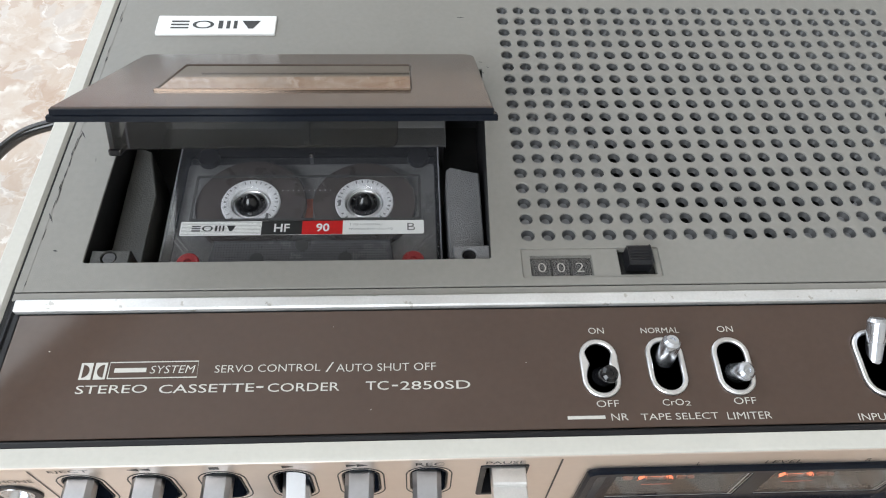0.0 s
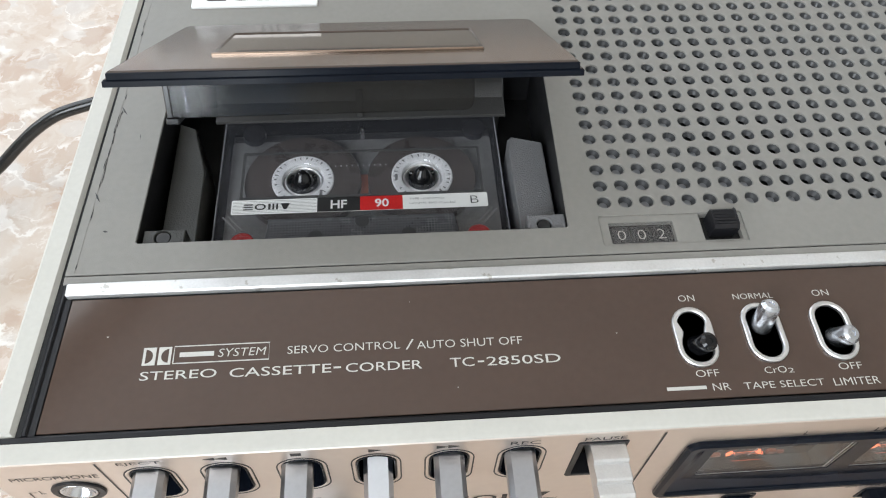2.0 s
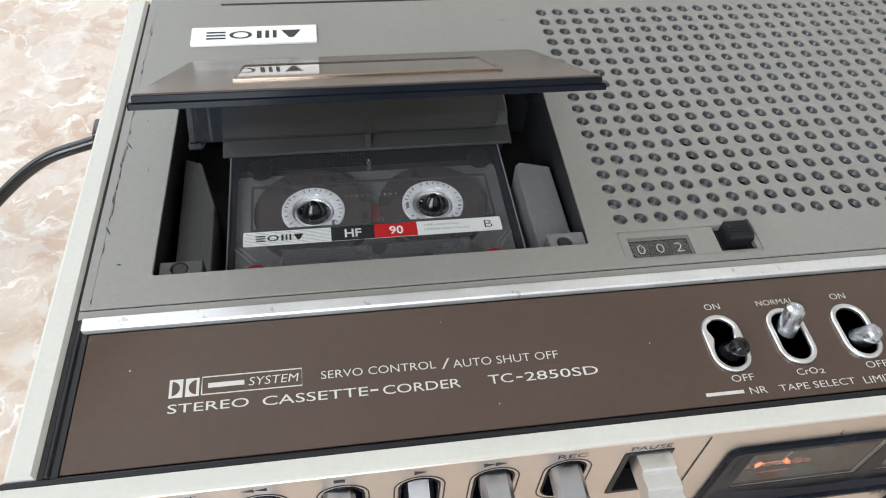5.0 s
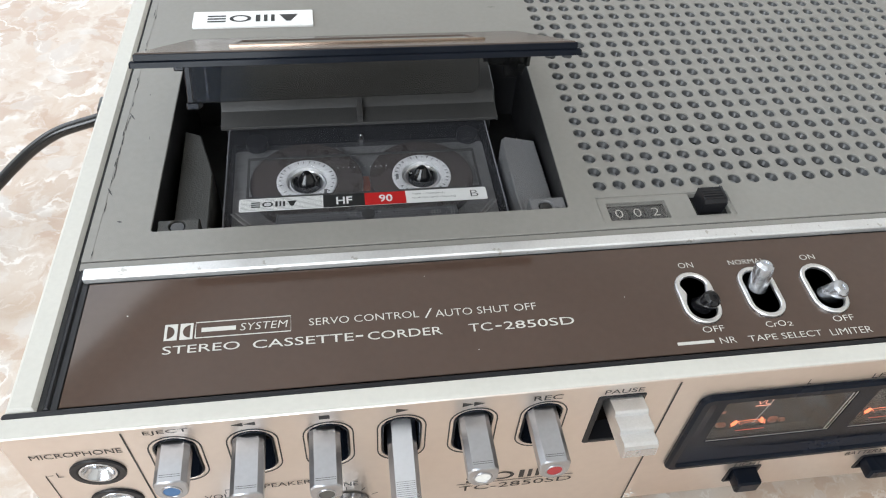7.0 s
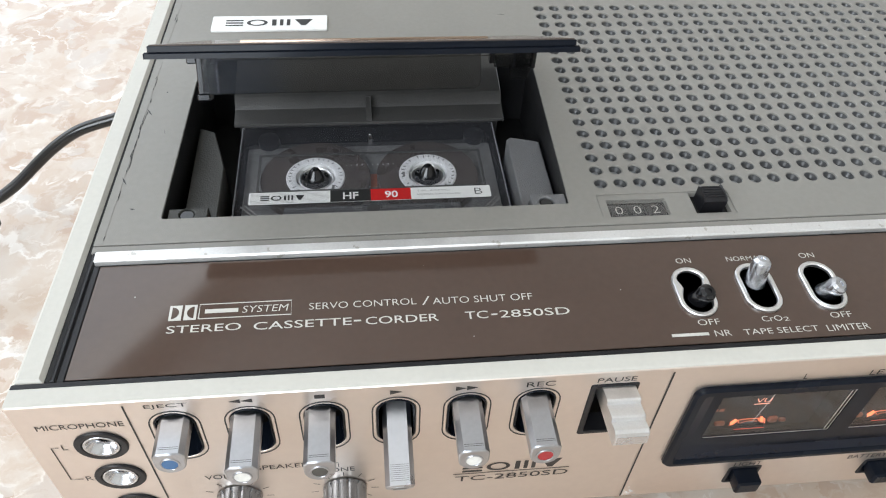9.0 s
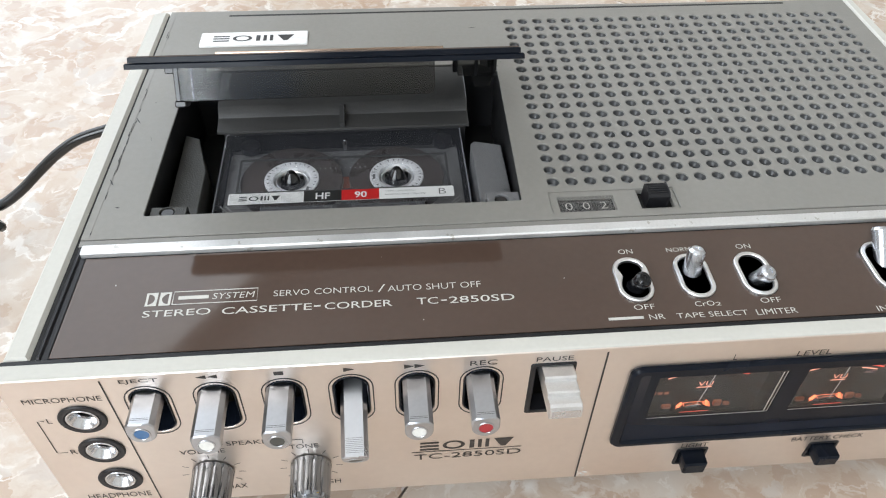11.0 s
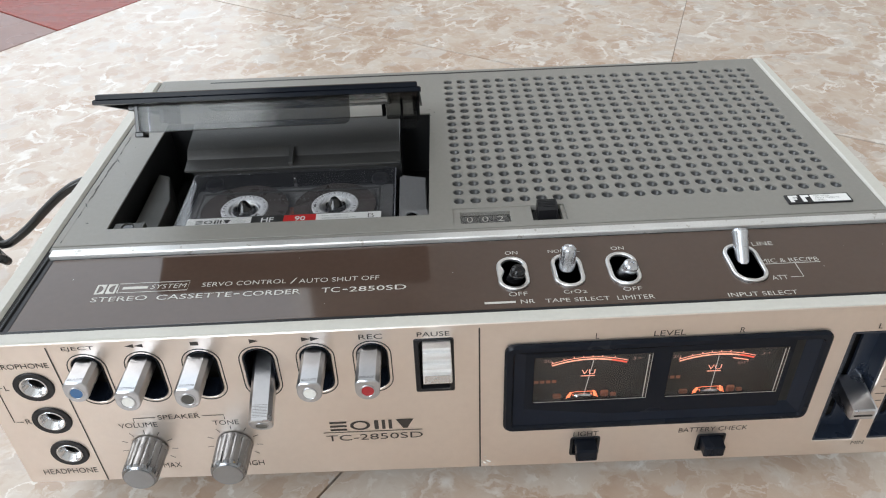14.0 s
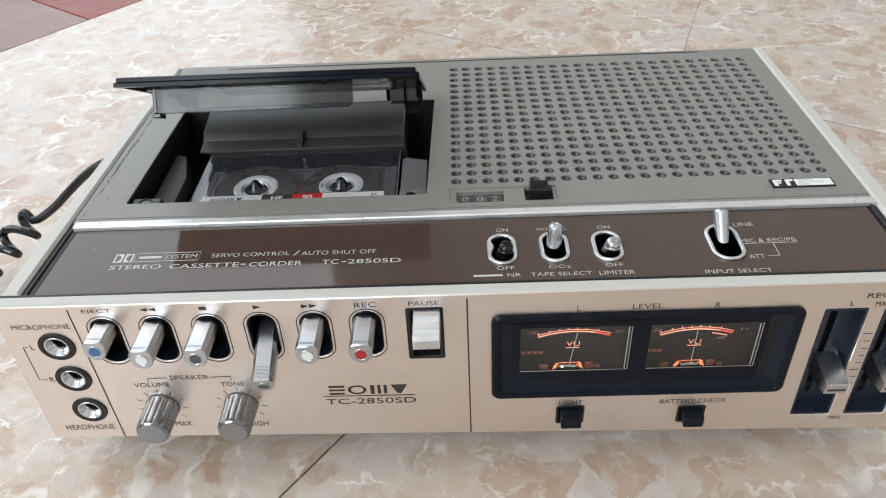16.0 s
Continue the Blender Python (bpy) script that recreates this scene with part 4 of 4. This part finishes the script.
# pause key in its black frame
part("pause_frame", slab(rect(143.2, -31.4, 157.4, -4.2, 0.8, 2), [rect(145.0, -29.8, 155.6, -5.8, 0.5, 2)], -6, 0.35, front, 0.25), BLACK, rec, "black pause key frame")
pause = part("pause_key", prism([(-40, -7.6), (-52, -6.2), (-56.4, -5.2), (-57.0, -5.5), (-57.4, -6.5), (-61.4, -5.6), (-62.0, -5.8), (-62.5, -6.9), (-65.4, -6.1), (-66.4, -6.5), (-66.9, -7.3), (-67.4, -10.8), (-66.8, -11.6), (-52, -13.0), (-40, -13.4)], 146.4, 156.2, 0.3), RIM, rec, "chrome pause key with a stepped tip", 20)
part("worn_tip", slab(rect(147.0, -10.6, 155.6, -7.5, 0.4, 2), (), 0.02, 0.12, lambda u, v, w: (u, -66.87 + 0.143 * (v + 7.3) - w, v)), PITTED, pause, "pitted worn chrome tip")

# turned control knobs with printed scales
for kx, kz, mark in ((39.0, -56.0, 100), (71.8, -56.0, 62)):
    c = Vector(front(kx, kz, 0))
    axis = Vector((0, -1, 0.03))
    knob = bmesh.new()
    turn = axis.to_track_quat("Z", "Y").to_matrix()
    prof = [(7.0, 0.4), (6.9, 1.5), (6.7, 12.9), (6.2, 14.1), (5.6, 14.6)]
    rings = []
    for r, dd in prof:
        ring = []
        for k in range(84):
            w = 2 * math.pi * k / 84
            rr = r - (0.45 * max(0.0, math.cos(14 * w)) ** 2 if 1 < dd < 14 else 0)
            ring.append(knob.verts.new(c + turn @ Vector((rr * math.cos(w), rr * math.sin(w), dd))))
        rings.append(ring)
    for a, b in zip(rings, rings[1:]):
        for k in range(84):
            knob.faces.new((a[k - 1], a[k], b[k], b[k - 1]))
    knob.faces.new(rings[-1])
    knob.faces.new(rings[0])
    bmesh.ops.recalc_face_normals(knob, faces=knob.faces)
    kn = part("control_knob", knob, KNOB, rec, "fluted chrome knob", 20)
    part("knob_cap", lathe([(5.5, 14.4), (5.4, 14.85), (0, 14.9)], c, axis, 32), CAP, kn, "satin end cap")
    a = radians(mark)
    part("knob_mark", slab(rect(-0.35, 2, 0.35, 13.4), (), 6.4, 6.86, lambda u, v, w: c + Vector((math.cos(a) * w - math.sin(a) * u, -v, math.sin(a) * w + math.cos(a) * u))), YELLOW if mark < 90 else GREYDARK, kn)
    for k in range(9):
        g = radians(218 - 32 * k)
        ink([(kx + 8.4 * math.cos(g), kz + 8.4 * math.sin(g)), (kx + 10.7 * math.cos(g), kz + 10.7 * math.sin(g))], 0.28)

# level meters
bezel = part("meter_bezel", slab(rect(175.4, -55.4, 292.8, -9.2, 3.6, 5), [rect(179.0, -52.4, 289.4, -12.6, 1.2, 3)], -2.4, 1.8, front, 0.8), NAVY, rec, "glossy black double level meter")
fun = bmesh.new()
A = [fun.verts.new(front(u, v, 0.9)) for u, v in rect(178.9, -52.5, 289.5, -12.5)]
B = [fun.verts.new(front(u, v, w)) for u, v, w in ((183.4, -45.0, -1.0), (281.4, -45.0, -4.4), (281.4, -15.6, -4.4), (183.4, -15.6, -1.0))]
C = [fun.verts.new(front(u, v, -1.6)) for u, v in rect(176.6, -54.2, 291.6, -10.4)]
D = [fun.verts.new(front(u, v, -0.4)) for u, v in rect(176.6, -54.2, 291.6, -10.4)]
for P, Q in ((A, B), (D, C), (A, D)):
    for k in range(4):
        fun.faces.new((P[k - 1], P[k], Q[k], Q[k - 1]))
bmesh.ops.recalc_face_normals(fun, faces=fun.faces)
part("bezel_funnel", fun, FUNNEL, bezel, "sloping black inner sides")
WINS = [(186.6, 229.8), (236.7, 279.5)]
part("meter_mask", slab(rect(180, -53, 281.2, -13.5), [rect(a, -42.2, b, -17.8, 0.4, 2) for a, b in WINS], -1.9, -0.95, front, 0.15), NAVY, bezel)
part("meter_box", slab(rect(180, -58, 290, -11), [rect(a - 0.6, -52.0, b + 0.6, -13.0) for a, b in WINS], -9.4, -2.0, front), MATT, bezel)
for k, (a, b) in enumerate(WINS):
    meter = part("meter_face", slab(rect(a - 2, -54, b + 2, -11.5), (), -11.0, -9.5, front), METERFACE, bezel, "dark lit meter face")
    part("meter_glass", slab(rect(a, -42.2, b, -17.8), (), -1.7, -1.2, front), COVER, bezel, "clear meter glass")
    # bright metal bars painted as highlights on the right and bottom glass edges
    bars([(a + 0.3, -42.0, b - 0.3, -41.8), (b - 0.45, -42.0, b - 0.25, -18.2), (b - 1.7, -41.4, b - 1.35, -18.6)], RIM, bezel, front, -1.1, "glass_edge")
    cx, zc, R = (208.2, -66.5, 39.0) if k == 0 else (256.4, -67.1, 39.0)

    ox, nx = (1.0, 2.0) if k == 0 else (1.5, 3.0)

    def arc(a0, a1, r, w, m):
        line([(cx + ox + r * math.sin(radians(q)), zc - 0.6 + r * math.cos(radians(q))) for q in np.linspace(a0, a1, 18)], w, m, meter, front, -9.2, "scale")

    arc(-22, 12, R, 0.6, LIT)
    arc(12, 21, R, 0.8, LITRED)
    arc(-22, 21, R + 1.1, 0.3, LIT)
    for q in (-21, -14.5, -9, -4, 1, 6, 13):
        line([(cx + ox + r * math.sin(radians(q)), zc - 0.6 + r * math.cos(radians(q))) for r in (R + 1.1, R + 2.1)], 0.3, LIT, meter, front, -9.2, "scale_mark")
    lettering("-20", cx + nx - 20.0, zc + 37.5, cx + nx - 15.9, zc + 39.0, LITDIM, meter, front, -9.2)
    lettering("3+", cx + nx + 15.0, zc + 37.0, cx + nx + 18.6, zc + 38.5, LITDIM, meter, front, -9.2)
    lettering("VU", cx + ox - 3.0, zc + 30.1, cx + ox + 2.2, zc + 32.7, LIT, meter, front, -9.2)
    bars([(cx + ox - 3.1, zc + 29.1, cx + ox + 2.3, zc + 29.4)], LIT, meter, front, -9.2)
    bars([(cx - 20.0 + 2.3 * i, zc + 26.0, cx - 18.4 + 2.3 * i, zc + 27.6) for i in range(4)], ORANGE, meter, front, -9.2, "logo")
    if k:
        arc(9, 19, R - 1.9, 0.45, LIT)
        lettering("BATT", cx + 9.8, zc + 32.4, cx + 13.8, zc + 33.8, LITDIM, meter, front, -9.2)
    foot = (cx - 0.9, zc + 18.5) if k == 0 else (cx + 0.6, zc + 18.5)
    tipx = cx + 1.7 if k == 0 else cx + 0.9
    line([foot, (tipx, zc + R + 0.3)], 0.28, NEEDLE, meter, front, -7.6, "needle")
    px, pz = foot[0], zc + 19.4
    part("needle_pivot", slab([(px + 3.9 * math.cos(w), pz + 1.3 * math.sin(w)) for w in np.linspace(0, 2 * math.pi, 24, endpoint=False)], (), -9.4, -7.2, front, 0.6), CHROME, meter, "bright pivot cover")
    # glowing lines and patches paint the meter lamp's glints round the pivot
    line([(px - 6.4, pz - 1.9), (px - 4.9, pz + 1.5), (px - 2.6, pz + 2.0), (px + 3.0, pz + 2.0), (px + 5.0, pz + 1.6), (px + 6.0, pz - 1.7)], 0.3, LAMP, meter, front, -8.4, "lamp_edge")
    line([(px - 5.4, pz - 1.9), (px + 5.2, pz - 1.8)], 0.35, LITRED, meter, front, -7.0, "lamp_edge")
    part("lamp_window", slab([(px + 4.6, pz - 1.3), (px + 5.6, pz - 1.3), (px + 4.8, pz + 1.2), (px + 4.0, pz + 1.4)], (), -9.4, -8.6, front, 0.05), LAMP, meter, "glowing patch painted as an orange lamp glint")
    part("lamp_window", slab([(px - 6.0, pz - 1.6), (px - 5.0, pz - 1.6), (px - 4.3, pz + 0.6), (px - 4.7, pz + 0.8)], (), -9.4, -8.6, front, 0.05), LAMP, meter, "glowing patch painted as an orange lamp glint")
    for f0, f1, g in ((-11.6, -8.2, 1.0), (7.2, 10.2, 1.5), (11.0, 13.4, 0.8)):
        part("coil_former", slab(rect(px + f0, pz - 1.8, px + f1, pz - 1.8 + g * 2, 0.6, 3), (), -9.4, -8.4, front, 0.3), ORANGE, meter, "red brown coil former")

# small push buttons below the meters
for a, b, zt, zb in ((202.6, 213.6, -62.4, -73.0), (253.0, 263.8, -64.2, -74.0)):
    pb = part("push_button", slab(rect(a - 0.4, zb - 0.2, b + 0.4, zt + 0.4, 1.2, 3), [rect(a + 0.8, zb + 1.0, b - 0.8, zt - 0.8)], -4, 0.3, front, 0.2), BLACK, rec, "black square push button")
    part("button_cap", slab(rect(a + 1.2, zb + 3.0, b - 1.4, zt - 1.2, 0.5, 2), (), -4, 6.0, front, 0.7), NAVY, pb)

# recording level sliders
for a, b in ((300.0, 316.2), (322.0, 338.6)):
    sl = part("level_slider", slab(rect(a + 0.05, -71.7, b - 0.05, -11.6), [rect(a + 0.8, -70.8, b - 0.8, -12.4)], -7, -0.3, front, 0.1), CHANNEL, rec, "recessed level slider")
    part("slider_bed", slab(rect(a, -72, b, -11), [rect((a + b) / 2 - 1.4, -66, (a + b) / 2 + 1.4, -18, 1.3, 4)], -8.2, -7.05, front, 0.1), CHANNEL, sl)
    kn = part("slider_knob", prism([(-45, -41.2), (-45, -51.8), (-60.6, -49.0), (-60.8, -44.4), (-60.4, -43.8)], a + 5.4, b - 1.9, 0.4), SATIN, sl, "chrome wedge knob")
    part("knob_line", slab(rect(a + 6.4, -47.4, b - 2.9, -46.6), (), 60.4, 60.85, lambda u, v, w: (u, -w, v)), BLACKINK, kn)

# scuffs along the deck's worn edge, and specks of dust on the brown panel
scuffs = bmesh.new()
for k in range(26):
    y = rng.uniform(8, 140)
    x = left_edge(y) + 3.9 + rng.gauss(0, 0.25)
    a, b = rng.uniform(1.0, 4.5), rng.uniform(0.06, 0.2)
    slab([(x - b, y), (x, y - a * 0.5), (x + b, y + 0.2), (x + b * 0.3 + 0.036 * a, y + a)], (), 0.02, 0.17, top, 0.0, scuffs)
for x, y, a, b, turn in ((145.7, 137.0, 1.9, 0.22, 90), (152.6, 110.0, 0.9, 0.2, 80), (155.2, 107.0, 0.6, 0.2, 60), (153.2, 104.0, 0.7, 0.25, 20), (7.4, 21.0, 0.9, 0.32, 70), (2.6, 34.5, 2.2, 0.3, 25), (4.9, 72.0, 2.4, 0.3, 28), (9.6, 84.0, 0.5, 0.2, 0), (12.0, 60.0, 1.6, 0.08, 12)):
    c, d = math.cos(radians(turn)), math.sin(radians(turn))
    slab([(x + c * u - d * v, y + d * u + c * v) for u, v in ((b * 0.4, -a), (b, 0.2 * a), (-b * 0.2, a), (-b, -0.1 * a))], (), 0.004, 0.17 if x < 3 else 0.03, top, 0.0, scuffs)
part("scuff_marks", scuffs, BLACKINK, deck, "dark scuffs on the deck edge")["kind"] = "stuff"
dust = bmesh.new()
for k in range(16):
    x, y, r = rng.uniform(6, 325), rng.uniform(-41, -5), rng.uniform(0.08, 0.22)
    if not 172 < x < 280:
        slab(circle(x, y, r, 6), (), -0.99, -0.93, top, 0.0, dust)
part("dust_specks", dust, WHITEINK, panel, "pale dust specks")

# ---- the cassette in the well ----
cas = thing("audio_cassette", 85, 50, -29, "clear audio cassette with a white, black and red label strip", "cassette")
CX = 85.0
hubs = ((64.0, 54.0), (106.4, 54.0))
SH = [(35.0, 27), (38, 19.4), (132, 19.4), (135.2, 27), (135.2, 81.5), (134.0, 82.8), (36.2, 82.8), (35.0, 81.5)]
part("shell_back", slab(SH, [circle(x, y, 5.6, 24) for x, y in hubs], -29, -25.5, top, 0.4), LINER, cas, "dark rear half of the shell")
part("shell_rim", slab(SH, [grown(SH, -1.6)], -25.4, -18.1, top), SHELLSIDE, cas, "clear shell rim")
part("liner", slab([(37.2, 28.0), (39.6, 21.4), (130.6, 21.4), (133.2, 28.0), (133.2, 74.6), (132.2, 75.6), (38.2, 75.6), (37.2, 74.6)], [circle(x, y, 11.2, 32) for x, y in hubs], -25.2, -22.8, top), SHEET, cas, "grey slip sheet")
for (x, y), r in zip(hubs, (20.6, 19.4)):
    part("tape_pack", slab(circle(x, y, r, 48), [circle(x, y, 11.0, 32)], -22.7, -19.4, top, 0.2), TAPE, cas, "dark brown wound tape")
    hub = part("hub", lathe([(11.0, -22.7), (11.0, -19.1), (10.7, -18.8), (8.0, -18.8), (7.4, -19.1), (7.1, -20.4), (7.1, -22.7)], (x, y, 0), (0, 0, 1), 48, caps=False), HUB, cas, "white toothed hub")
    part("hub_ring", lathe([(6.9, -22.5), (6.8, -20.7), (6.5, -20.0), (6.1, -19.8), (5.7, -20.1), (5.3, -21.0), (5.1, -24.0)], (x, y, 0), (0, 0, 1), 40, caps=False), RIM, hub, "bright inner ring", 60)
    for q in range(6):
        w = radians(60 * q + 17)
        c, s = math.cos(w), math.sin(w)
        part("tooth", slab([(x + c * 5.4 - s * 0.6, y + s * 5.4 + c * 0.6), (x + c * 5.4 + s * 0.6, y + s * 5.4 - c * 0.6), (x + c * 3.9 + s * 0.5, y + s * 3.9 - c * 0.5), (x + c * 3.9 - s * 0.5, y + s * 3.9 + c * 0.5)], (), -24, -20.0, top), CASE, hub)
    marks = bmesh.new()
    for q in range(30):
        if q % 7 == 3:
            continue
        w = 2 * math.pi * (q + rng.uniform(-0.15, 0.15)) / 30
        c, s = math.cos(w), math.sin(w)
        near, far = 8.8 + rng.uniform(0, 0.5), 10.2 - rng.uniform(0, 0.3)
        a, b = rng.uniform(0.06, 0.2), rng.uniform(0.2, 0.42)
        slab([(x + c * near - s * a, y + s * near + c * a), (x + c * near + s * a, y + s * near - c * a), (x + c * far + s * b, y + s * far - c * b), (x + c * far - s * b, y + s * far + c * b)], (), -18.79, -18.72, top, 0.0, marks)
    bar = (-9.2, -0.4) if x > CX else (6.6, -6.4)
    slab(rect(x + bar[0] - 0.5, y + bar[1] - 1.3, x + bar[0] + 0.5, y + bar[1] + 1.3, 0.2, 2), (), -18.79, -18.70, top, 0.0, marks)
    part("hub_marks", marks, HUBMARK, hub)
part("shell_front", slab(SH, [circle(x, y, 5.8, 24) for x, y in hubs], -18.0, -17.0, top, 0.35), CASE, cas, "clear front half of the shell")
# pale rods along the shell outline stand in for bright edge highlights
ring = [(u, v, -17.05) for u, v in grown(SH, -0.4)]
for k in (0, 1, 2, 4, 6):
    part("edge_highlight", sweep([Vector(ring[k]).lerp(Vector(ring[(k + 1) % 8]), f) for f in (0.02, 0.5, 0.98)] if k != 4 else [ring[3], ring[4]], 0.28, 6), EDGELIGHT, cas, "pale rod painted as a highlight on the shell edge")
part("edge_highlight", sweep([ring[7], ring[0]], 0.28, 6), EDGELIGHT, cas, "pale rod painted as a highlight on the shell edge")
part("inner_window", slab(rect(42.6, 45.0, 127.8, 66.4, 0.6, 2), [rect(43.6, 46.0, 126.8, 65.4, 0.4, 2)], -18.4, -18.05, top), GREYDOT, cas, "dark inner window outline")
part("orange_film", slab(rect(83.6, 45.4, 87.0, 58.0), (), -22.6, -22.2, top), ORANGE, cas, "orange brown film behind the window")
bars([(75.4 + 2.0 * k, 58.8, 75.75 + 2.0 * k, 59.3) for k in range(10)], SILVERWHITE, cas, top, -18.2, "scale_dots", 0.05)
part("head_block", slab([(51.6, 19.6), (118.6, 19.6), (116.4, 34.6), (53.6, 34.6)], (), -17.0, -15.6, top, 0.4), mat("clear_ribbed_block", (0.07, 0.07, 0.076), 0.3, vary=0.2, scale=300), cas, "ribbed smoky head block")
grid = bmesh.new()
for k in range(62):
    slab(rect(54.4 + 0.995 * k, 20.2, 54.8 + 0.995 * k, 33.8), (), -15.65, -15.35, top, 0.0, grid)
for k in range(13):
    slab(rect(54.0, 20.4 + 1.05 * k, 116.2, 20.75 + 1.05 * k), (), -15.64, -15.42, top, 0.0, grid)
part("moulded_grid", grid, mat("smoky_mould_grid", (0.13, 0.13, 0.14), 0.25), cas, "fine moulded grid")
for x in (69.5, 85.0, 100.5):
    part("screw_post", lathe([(2.4, 0), (2.4, 0.4), (1.6, 0.6), (0.0, 0.3)], (x, 26.5 if x != 85 else 32.0, -15.6), (0, 0, 1), 16), LINER, cas)
for x in (44.6, 124.6):
    part("guide_roller", lathe([(4.0, -22), (4.0, -19.0), (3.6, -18.6), (1.4, -18.6), (1.2, -19.6), (0, -19.6)], (x, 27.6, 0), (0, 0, 1), 24), RED, cas, "red guide roller")
part("guide_pin", lathe([(1.0, -22), (1.0, -17.4), (0.6, -16.8), (0, -16.6)], (85.2, 76.0, 0), (0, 0, 1), 14), CHROME, cas, "bright pin")
for x in (45.5, 127.0):
    part("shell_boss", lathe([(4.2, -21), (4.2, -18.4), (3.0, -18.1), (0, -18.1)], (x, 76.2, 0), (0, 0, 1), 20), BLACK, cas)
for sx, x in ((1, 38.0), (-1, 131.6)):
    for k in (0, 1.6):
        part("moulded_rib", sweep([(x + k * sx, 36.8 + k * 0.3, -16.8), (x + sx * (5.2 + k), 30.8 + k * 0.3, -16.8)], 0.3, 6), SHEET, cas)
label = part("label_strip", slab(rect(40.5, 37.7, 128.6, 43.8, 0.5, 2), (), -16.98, -16.86, top), SILVERWHITE, cas, "white label strip with black and red fields")
bars([(69.6, 37.75, 84.3, 43.75)], BLACKINK, label, top, -16.8, "black_field", 0.05)
bars([(84.3, 37.75, 99.0, 43.75)], RED, label, top, -16.8, "red_field", 0.05)
lettering("HF", 74.2, 38.9, 79.8, 42.5, SILVERWHITE, label, top, -16.74, bold=0.02)
lettering("90", 89.4, 38.9, 94.2, 42.5, SILVERWHITE, label, top, -16.74, bold=0.02)
lettering("B", 122.6, 39.2, 125.4, 42.4, BLACKINK, label, top, -16.78)
lettering("TYPE I (NORMAL)", 101.4, 41.3, 113.4, 42.4, BLACKINK, label, top, -16.78)
lettering("NORMAL BIAS 120\u03bcs EQ", 101.4, 39.4, 117.2, 40.4, BLACKINK, label, top, -16.78)
logo(44.6, 39.4, 60.4, 42.0, BLACKINK, label, top, -16.78)
bars([(41.0, 38.2 + 0.62 * k, 69.4, 38.3 + 0.62 * k) for k in range(9)], GREYDOT, label, top, -16.83, "fine_lines", 0.02)
for x, y in hubs:
    sp = part("drive_spindle", lathe([(4.9, -34), (4.9, -20.6), (4.4, -19.6), (1.5, -14.6), (0.7, -14.1), (0, -14.0)], (x, y, 0), (0, 0, 1), 20), SPINDLE, well, "black pointed drive spindle")
    for q in range(3):
        w = radians(120 * q + 30)
        part("spindle_fin", slab([(x + math.cos(w) * 0.5 - math.sin(w) * 0.8, y + math.sin(w) * 0.5 + math.cos(w) * 0.8), (x + math.cos(w) * 0.5 + math.sin(w) * 0.8, y + math.sin(w) * 0.5 - math.cos(w) * 0.8), (x + math.cos(w) * 5.1 + math.sin(w) * 0.6, y + math.sin(w) * 5.1 - math.cos(w) * 0.6), (x + math.cos(w) * 5.1 - math.sin(w) * 0.6, y + math.sin(w) * 5.1 + math.cos(w) * 0.6)], (), -30, -18.6, top, 0.3), SPINDLE, sp)

# the shell rides a little proud on the spindles
cas.location.z += 0.0008

# ---- the cord that leaves the side of the recorder ----
cord = thing("coiled_cord", -60, 140, FLOORZ, "black coiled vinyl cord lying on the marble floor", "cord")
lead_path = smooth_path([(-12.4, 103.0, -23.6), (-20, 102.0, -25.4), (-34, 100.4, -29.2), (-45, 99.0, -35.6), (-55, 96.8, -43.4), (-66, 93.4, -52.4), (-77, 91.0, -59.0), (-84, 93.0, -60.4)], 6)
part("strain_relief", slab(rect(98.8, -27.0, 108.0, -17.8, 1.2, 3), (), 6.2, 16.4, lambda u, v, w: (-w, u, v), 0.5), CORD, cord, "black strain relief block")
coil = []
for k in range(-2, 7 * 20 + 1):
    f = k / 20
    w = 2 * math.pi * f + math.pi
    fall = min(f, 4.0) + 0.25 * max(0.0, min(f - 4.0, 1.0))
    coil.append(Vector((-80.5 - 9.3 * f + 9.0 * math.cos(w), 91.5 - 9.0 * f - 5.0 * math.cos(w), -60.5 - 6.0 * fall + 4.0 * math.sin(w))))
tail = smooth_path([coil[-1], coil[-1] + Vector((-14, -2, -4)), (-190, 10, -91.4), (-250, -40, -91.8), (-340, -110, -91.8)], 8)
part("lead", sweep([*lead_path[:-6], *smooth_path([lead_path[-7], lead_path[-4], *coil[:6:3]], 4)[4:]], 2.4, 12), CORD, cord, "straight black lead")
part("coil", sweep(coil, 2.4, 10), CORD, cord, "coiled black lead")
part("lead", sweep(tail, 2.4, 10), CORD, cord)
